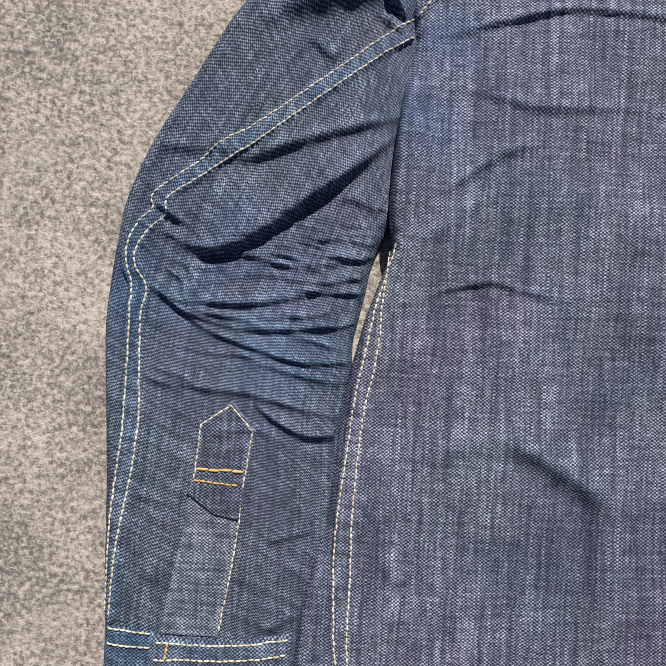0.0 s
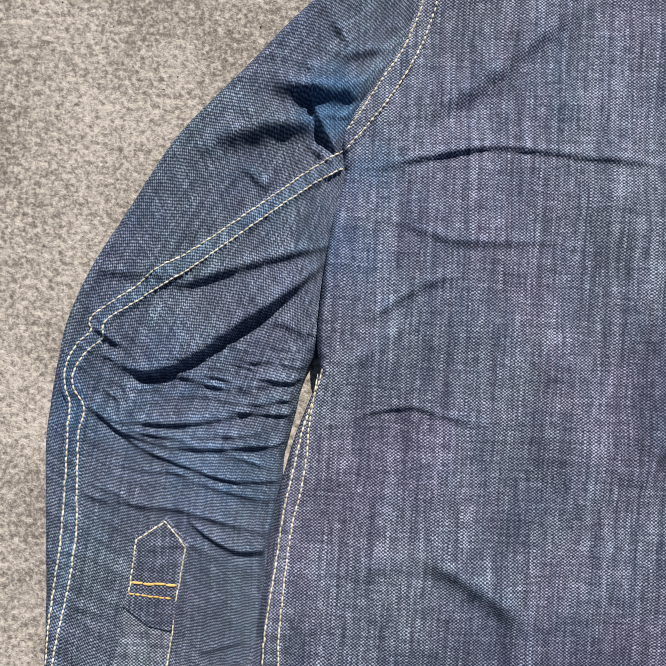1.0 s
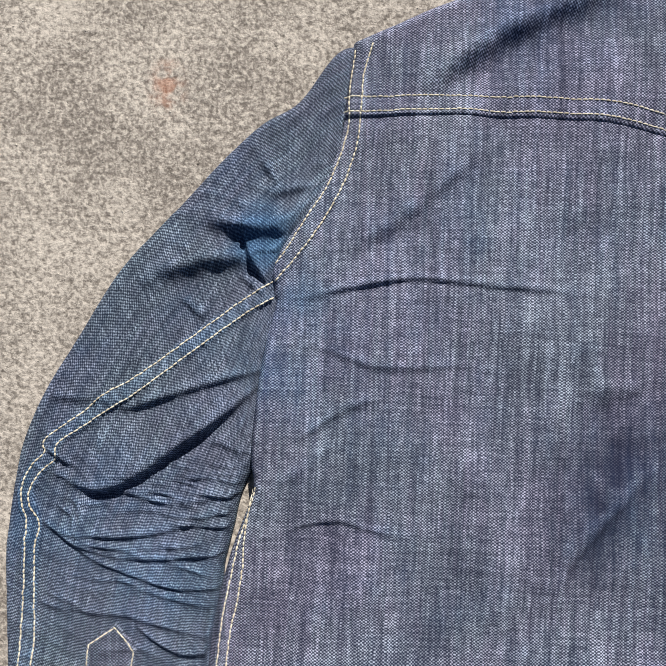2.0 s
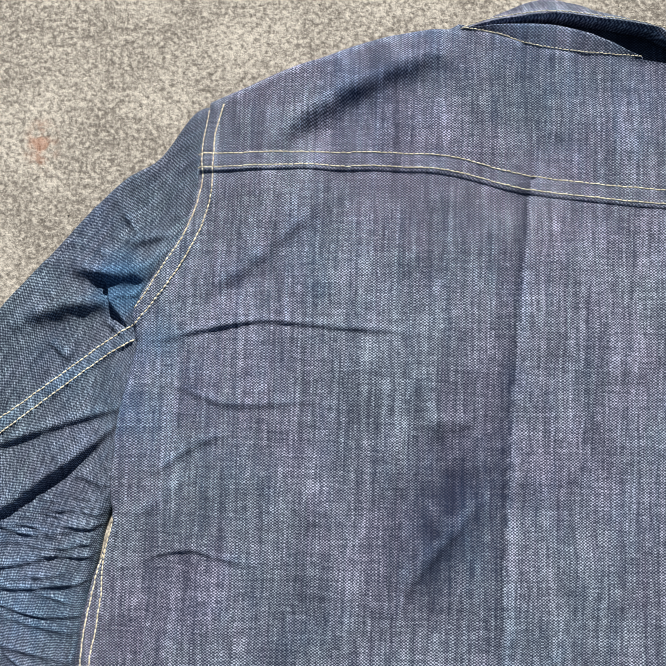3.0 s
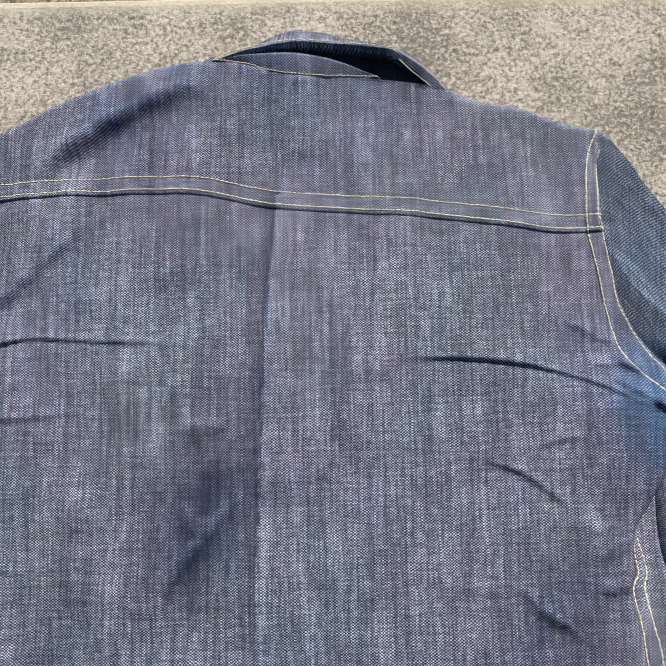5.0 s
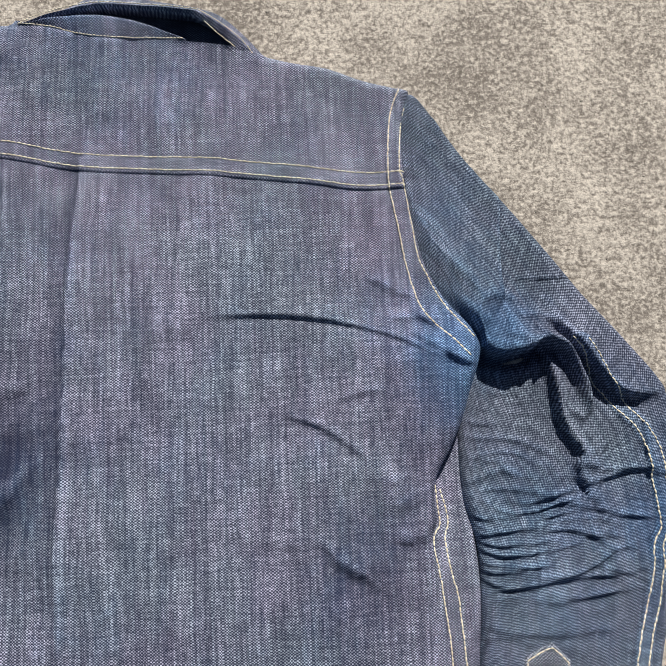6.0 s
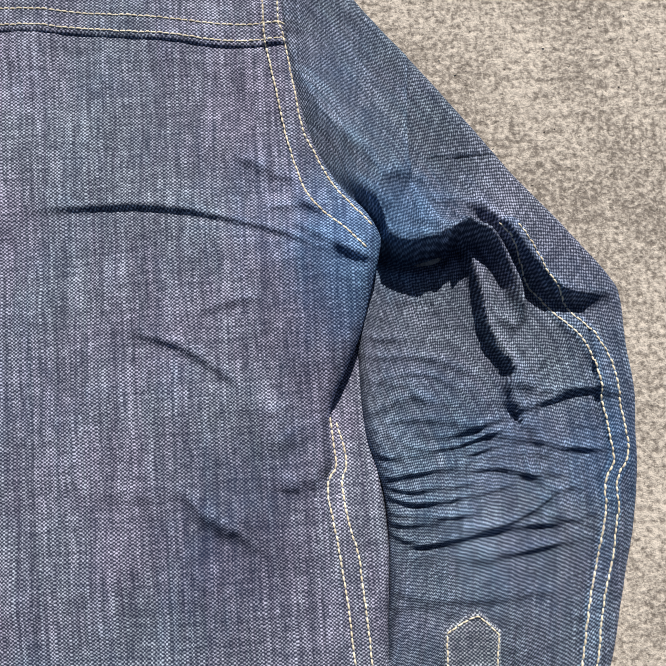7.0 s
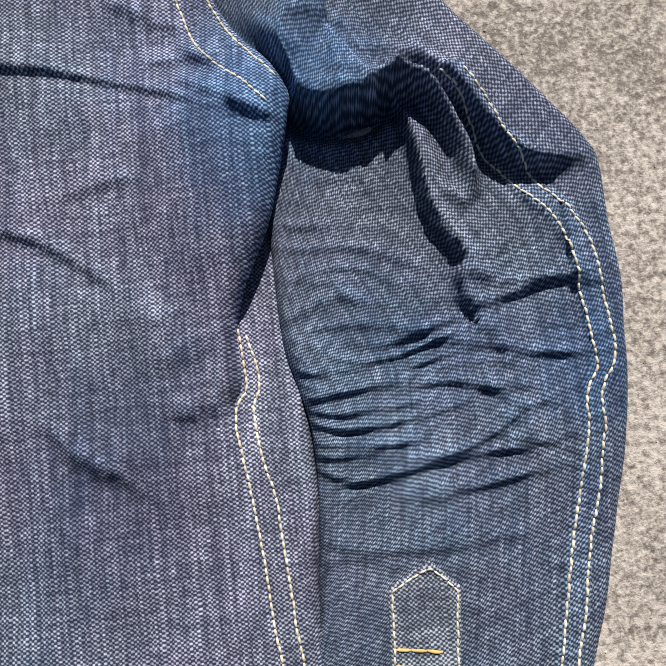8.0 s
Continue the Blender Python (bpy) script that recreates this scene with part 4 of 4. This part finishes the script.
for a in (SLV_L_A, SLV_L_B):
    stitches("stitching", a, left_height, CREAM, left, label="cream double stitching")
for a in (SLV_R_A, SLV_R_B):
    stitches("stitching", a, right_height, CREAM, right, label="cream double stitching")


# ---- plackets, cuffs, collar ----
def patch(name, left, right, base, lift, material, parent, label="", rows=90, cols=40, dye=0.15, wear_shade=0.0, rim=0.0012):
    """A second layer of cloth sewn on, between two edges, lifted by its own thickness."""
    xy = ruled(left, right, rows, cols)
    a, b = xy[:, 0], xy[:, -1]
    p = xy.reshape(-1, 2)
    loop = np.vstack([a, xy[-1], b[::-1], xy[0][::-1]])
    d, _, _ = nearest(p, loop)
    k = np.clip(d / rim, 0, 1)
    z = base(p) - 0.0004 + (lift + 0.0004) * np.sqrt(np.maximum(1 - (1 - k) ** 2, 0))
    return part(name, cloth_mesh(name, xy, z, xy, np.full(len(p), dye), np.full(len(p), wear_shade)), material, parent, label)


def spire(tip, shoulder_l, shoulder_r, foot_l, foot_r, out):
    """The two edges of a pointed sleeve placket, set out from its stitching."""
    t, sl, sr, fl, fr = (np.array(v) for v in (tip, shoulder_l, shoulder_r, foot_l, foot_r))
    side = np.array([out, 0.0])
    up = np.array([0.0, out * 1.3])
    k = np.linspace(0, 1, 60)[:, None]
    k2 = np.linspace(0, 1, 30)[:, None]
    left = np.vstack([(fl - side) * (1 - k) + (sl - side + up / 2) * k, ((sl - side + up / 2) * (1 - k2) + (t + up - side * 0.02) * k2)[1:]])
    right = np.vstack([(fr + side) * (1 - k) + (sr + side + up / 2) * k, ((sr + side + up / 2) * (1 - k2) + (t + up + side * 0.02) * k2)[1:]])
    return left, right


def straight(pts, n=80):
    """Even points along straight pieces."""
    p = np.array(pts, float)
    s = np.r_[0, np.cumsum(np.hypot(*np.diff(p, axis=0).T))]
    k = np.linspace(0, s[-1], n)
    return np.stack([np.interp(k, s, p[:, 0]), np.interp(k, s, p[:, 1])], 1)


# right-hand sleeve placket
RT, RSL, RSR, RFL, RFR = (0.2991, 0.0188), (0.2830, 0.0106), (0.3088, 0.0088), (0.2769, -0.0750), (0.2989, -0.0783)
el, er = spire(RT, RSL, RSR, RFL, RFR, 0.0018)
placket_r = patch("placket", el, er, right_height, 0.0013, FACING_CLOTH, right, "pointed sleeve placket edged with cream stitching", rows=len(el), dye=0.0)
placket_r_z = lambda p: right_height(p) + 0.0012
stitches("stitching", straight([RFL, RSL, RT, RSR, RFR], 160), placket_r_z, CREAM, placket_r, thick=0.00045)
bar_a, bar_b = [(0.2819, -0.0114), (0.3060, -0.0151)]
stitches("stitching", straight([bar_a, bar_b], 12), placket_r_z, ORANGE, placket_r, length=0.0060, gap=0.0002, thick=0.00065)
stitches("stitching", straight([(bar_a[0] - 0.0005, bar_a[1] - 0.0062), (bar_b[0] - 0.0005, bar_b[1] - 0.0062)], 12), placket_r_z, ORANGE, placket_r)

# left-hand sleeve: pale facing of the opening, then the placket over it
fac_l = [(-0.3710, -0.0091), (-0.3690, -0.0141), (-0.3710, -0.0293), (-0.3740, -0.0481), (-0.3770, -0.0662), (-0.3810, -0.0892)]
fac_r = [(-0.3390, -0.0095), (-0.3400, -0.0154), (-0.3413, -0.0344), (-0.3441, -0.0574), (-0.3470, -0.0756), (-0.3482, -0.0883)]
facing = patch("placket_facing", fac_l, fac_r, left_height, 0.0010, FACING_CLOTH, left, "pale folded facing of the sleeve opening", dye=0.2, wear_shade=0.10)
pl_l = [(-0.3541, -0.0233), (-0.3700, -0.0123), (-0.3680, -0.0041), (-0.3670, 0.0108), (-0.3661, 0.0260), (-0.3491, 0.0388)]
pl_r = [(-0.3410, -0.0254), (-0.3394, -0.0165), (-0.3380, -0.0045), (-0.3362, 0.0088), (-0.3341, 0.0238), (-0.3481, 0.0390)]
placket_l = patch("placket", np.array(straight(pl_l, 90)), np.array(straight(pl_r, 90)), left_height, 0.0021, SLEEVE_CLOTH, left, "pointed sleeve placket edged with cream stitching", dye=0.05)
placket_l_z = lambda p: left_height(p) + 0.0020
stitches("stitching", straight([(-0.3660, -0.0041), (-0.3650, 0.0120), (-0.3641, 0.0256), (-0.3486, 0.0368), (-0.3361, 0.0235), (-0.3381, 0.0044), (-0.3400, -0.0094)], 120), placket_l_z, CREAM, placket_l, thick=0.00045)
stitches("stitching", straight([(-0.3400, -0.0141), (-0.3413, -0.0344), (-0.3440, -0.0574), (-0.3470, -0.0753), (-0.3481, -0.0865)], 80), lambda p: left_height(p) + 0.0011, CREAM, facing, thick=0.00045)
stitches("stitching", straight([(-0.3650, 0.0016), (-0.3391, 0.0015)], 10), placket_l_z, ORANGE, placket_l, length=0.0062, gap=0.0002, thick=0.00075)
stitches("stitching", straight([(-0.3660, -0.0044), (-0.3400, -0.0064)], 10), placket_l_z, ORANGE, placket_l)

# left-hand cuff: under end and over end
cuff_a = patch("cuff", [(-0.4100, -0.0842), (-0.3970, -0.0862), (-0.3820, -0.0874)], [(-0.4111, -0.1641), (-0.3990, -0.1653), (-0.3851, -0.1673)], left_height, 0.0018, SLEEVE_CLOTH, left, "stitched denim cuff band", dye=0.5)
cuff_b = patch("cuff", [(-0.3850, -0.0883), (-0.3700, -0.0893), (-0.3470, -0.0893), (-0.3243, -0.0873), (-0.3081, -0.0836)], [(-0.3861, -0.1673), (-0.3641, -0.1703), (-0.3381, -0.1733), (-0.3122, -0.1734)], left_height, 0.0024, SLEEVE_CLOTH, left, "stitched denim cuff band", dye=0.2)
cuff_z = lambda p: left_height(p) + 0.0022
for pts in ([(-0.4080, -0.0862), (-0.3970, -0.0872), (-0.3830, -0.0883)], [(-0.4080, -0.0942), (-0.3961, -0.0952), (-0.3842, -0.0954)]):
    stitches("stitching", curve(pts, 30), cuff_z, CREAM, cuff_a)
for pts in ([(-0.3812, -0.0923), (-0.3692, -0.0923), (-0.3462, -0.0915), (-0.3241, -0.0896), (-0.3083, -0.0866)], [(-0.3820, -0.1012), (-0.3690, -0.1004), (-0.3461, -0.0995), (-0.3232, -0.0974), (-0.3081, -0.0946)]):
    stitches("stitching", curve(pts, 40), cuff_z, CREAM, cuff_b)
stitches("stitching", straight([(-0.3752, -0.0913), (-0.3760, -0.1034)], 12), cuff_z, ORANGE, cuff_b)

# collar: neckband, the inside of the collar, and the leaf that rolls over it
def ribbon(name, lines, material, parent, label="", cols=90, dye=0.3, wear_shade=0.0, smooth_rows=7):
    """Cloth through a few lines across, each with its height: (points, z at its ends, z at its middle)."""
    rows = []
    for pts, z_end, z_mid in lines:
        c = curve(pts, cols)
        arch = np.sin(np.linspace(0, math.pi, cols)) ** 0.7
        rows.append(np.concatenate([c, (z_end + (z_mid - z_end) * arch)[:, None]], 1))
    rows = np.array(rows)
    k = np.linspace(0, len(rows) - 1, smooth_rows * (len(rows) - 1) + 1)
    lo = np.minimum(k.astype(int), len(rows) - 2)
    f = (k - lo)[:, None, None]
    grid = rows[lo] * (1 - f) + rows[lo + 1] * f
    p = grid[..., :2].reshape(-1, 2)
    z = grid[..., 2].reshape(-1) + 0.0003 * rumple(p, 0.02, 55)
    return part(name, cloth_mesh(name, grid[..., :2], z, grid[..., :2], np.full(len(p), dye), np.full(len(p), wear_shade)), material, parent, label)


NB_LOW = [(-0.0483, 0.4580), (-0.0372, 0.4566), (-0.0232, 0.4541), (-0.0056, 0.4484), (0.0118, 0.4452), (0.0381, 0.4426), (0.0712, 0.4406)]
NB_TOP = [(-0.0489, 0.4573), (-0.0357, 0.4586), (-0.0144, 0.4594), (0.0118, 0.4584), (0.0291, 0.4549), (0.0463, 0.4500), (0.0708, 0.4399)]
LEAF_IN = [(-0.0479, 0.4567), (-0.0320, 0.4603), (0.0082, 0.4646), (0.0328, 0.4626), (0.0636, 0.4581), (0.0807, 0.4542), (0.0983, 0.4413), (0.1097, 0.4285)]
LEAF_RIM = [(-0.0495, 0.4563), (-0.0320, 0.4615), (0.0082, 0.4661), (0.0397, 0.4629), (0.0741, 0.4591), (0.0858, 0.4554), (0.1075, 0.4396), (0.1199, 0.4246)]
LEAF_OUT = [(-0.0503, 0.4655), (-0.0326, 0.4707), (-0.0165, 0.4776), (0.0027, 0.4848), (0.0186, 0.4850), (0.0473, 0.4778), (0.0883, 0.4674), (0.1097, 0.4503), (0.1249, 0.4331)]
inside_low = [(x, y - 0.016) for x, y in NB_TOP]
neckband = ribbon("neckband", [([(x, y - 0.0030) for x, y in NB_LOW], 0.0165, 0.0168), (NB_LOW, 0.0170, 0.0182), (NB_TOP, 0.0172, 0.0225), ([(x, y + 0.001) for x, y in NB_TOP], 0.017, 0.019), ([(x, y - 0.004) for x, y in NB_TOP], 0.010, 0.010)], BODY_CLOTH, shirt, dye=0.3, wear_shade=-0.2)
# lining and flap are coloured darker to carry the collar's inner shade
lining = ribbon("collar_lining", [([(x, y - 0.006) for x, y in NB_TOP] + [(0.1087, 0.4236), (0.1239, 0.4168)], 0.007, 0.007), ([(x, y + 0.006) for x, y in LEAF_IN], 0.007, 0.007)], SLEEVE_CLOTH, shirt, "shaded inside of the collar", dye=0.1, wear_shade=-0.4)
leaf = ribbon("collar_leaf", [([(x, y + 0.002) for x, y in LEAF_IN], 0.009, 0.010), (LEAF_IN, 0.0155, 0.0215), (LEAF_RIM, 0.0165, 0.0240), (LEAF_OUT, 0.003, 0.007), (LEAF_OUT, 0.001, 0.001)], BODY_CLOTH, shirt, "turned denim collar with topstitched edge", dye=0.12, wear_shade=-0.2)
inner_flap = ribbon("collar_flap", [([(0.0718, 0.4441), (0.0779, 0.4514), (0.0850, 0.4551)], 0.008, 0.008), ([(0.0908, 0.4366), (0.0965, 0.4423), (0.0946, 0.4479)], 0.011, 0.012), ([(0.1131, 0.4284), (0.1148, 0.4286), (0.1152, 0.4294)], 0.0165, 0.017)], SLEEVE_CLOTH, shirt, "inside front edge of the collar", cols=30, dye=0.1, wear_shade=-0.3)
flat_z = lambda h: (lambda p: np.full(len(p), h))
stitches("stitching", curve(NB_LOW, 60), flat_z(0.0181), CREAM, neckband, length=0.0022, thick=0.0004)
stitches("stitching", curve([(x, y + 0.0012) for x, y in LEAF_RIM], 60), lambda p: 0.0170 + 0.0072 * np.sin(np.clip((p[:, 0] - LEAF_RIM[0][0]) / (LEAF_RIM[-1][0] - LEAF_RIM[0][0]), 0, 1) * math.pi) ** 0.7, CREAM, leaf, length=0.0022, thick=0.0004)
stitches("stitching", curve([(0.0848, 0.4524), (0.0945, 0.4423), (0.1074, 0.4310)], 20), flat_z(0.0195), CREAM, inner_flap, thick=0.0004)


# ---- ground ----
def slab_mesh():
    bm = bmesh.new()
    top = [(-4, -4), (4, -4), (4, 0.4255), (-4, 0.6151)]
    lower = [bm.verts.new((x, y, -0.16)) for x, y in top]
    upper = [bm.verts.new((x, y, 0.0)) for x, y in top]
    bm.faces.new(upper)
    bm.faces.new(lower[::-1])
    for i in range(4):
        j = (i + 1) % 4
        bm.faces.new((lower[i], lower[j], upper[j], upper[i]))
    bmesh.ops.bevel(bm, geom=[e for e in bm.edges if all(v.co.z > -0.01 for v in e.verts)], offset=0.008, segments=3, profile=0.5, affect="EDGES")
    me = bpy.data.meshes.new("pavement")
    bm.to_mesh(me)
    bm.free()
    return me


slab = new("pavement", slab_mesh())
slab.data.materials.append(SLAB)
tagged(slab, "weathered sunlit concrete slab with gritty worn surface", "pavement", kind="structure")

bm = bmesh.new()
bmesh.ops.create_grid(bm, x_segments=2, y_segments=2, size=400)
me = bpy.data.meshes.new("ground")
bm.to_mesh(me)
bm.free()
ground = new("ground", me)
ground.location.z = -0.16
me.materials.append(LOWER)
# ribs of the lower paving next to the slab
xs, ys = np.arange(-0.9, 0.9, 0.0022), np.linspace(0.46, 1.1, 60)
gx, gy = np.meshgrid(xs, ys)
rng = np.random.default_rng(5)
cuts = np.cumsum(rng.uniform(0.008, 0.022, 130)) - 0.95
depth = rng.uniform(0.001, 0.008, 130)
gz = np.full(gx.shape, -0.150)
for c, d in zip(cuts, depth):
    gz -= d * np.exp(-(((gx - c - 0.0015 * np.sin(gy * 40 + c * 90)) / 0.0014) ** 2))
gz += 0.0012 * rumple(np.stack([gx.ravel(), gy.ravel()], 1), 0.05, 8).reshape(gx.shape)
i = np.arange(gx.size).reshape(gx.shape)
quads = np.stack([i[:-1, :-1], i[:-1, 1:], i[1:, 1:], i[1:, :-1]], -1).reshape(-1, 4)
ribs_mesh = bpy.data.meshes.new("paving")
ribs_mesh.from_pydata(np.stack([gx.ravel(), gy.ravel(), gz.ravel()], 1).tolist(), [], quads.tolist())
ribs_mesh.materials.append(LOWER)
ribs_mesh.materials.append(DARK_PAVING)
# the paving's right-hand end is darker, with a wavy border
middle = gx[:-1, :-1].ravel() + 0.006 * np.sin(gy[:-1, :-1].ravel() * 70)
ribs_mesh.polygons.foreach_set("material_index", (middle > 0.190).astype(np.int32))
ribs = new("paving", ribs_mesh)
tagged(ribs, "grooved weathered paving below the slab's edge", "paving", kind="structure")
tagged(ground, "darker weathered ground below the slab's edge", "ground", kind="structure")


# loose grit on the slab
GRIT = concrete("grit", (0.16, 0.14, 0.12), (0.70, 0.66, 0.58), None)
rng = np.random.default_rng(11)
verts, faces = [], []
for _ in range(5200):
    x, y = rng.uniform(-0.60, 0.58), rng.uniform(-0.14, 0.51)
    r = 0.00025 + 0.0007 * rng.random() ** 3
    o = len(verts)
    spin = rng.uniform(0, 6.28)
    for k in range(4):
        a = spin + k * math.pi / 2 + rng.uniform(-0.4, 0.4)
        q = r * rng.uniform(0.7, 1.3)
        verts.append((x + q * math.cos(a), y + q * math.sin(a), rng.uniform(-0.0002, 0.0)))
    verts.append((x + r * rng.uniform(-0.4, 0.4), y + r * rng.uniform(-0.4, 0.4), r * rng.uniform(0.5, 1.1)))
    faces += [(o + k, o + (k + 1) % 4, o + 4) for k in range(4)]
grit_mesh = bpy.data.meshes.new("grit")
grit_mesh.from_pydata(verts, [], faces)
grit_mesh.materials.append(GRIT)
tagged(new("grit", grit_mesh), "loose pale and dark grit scattered on the slab", "grit", kind="stuff")
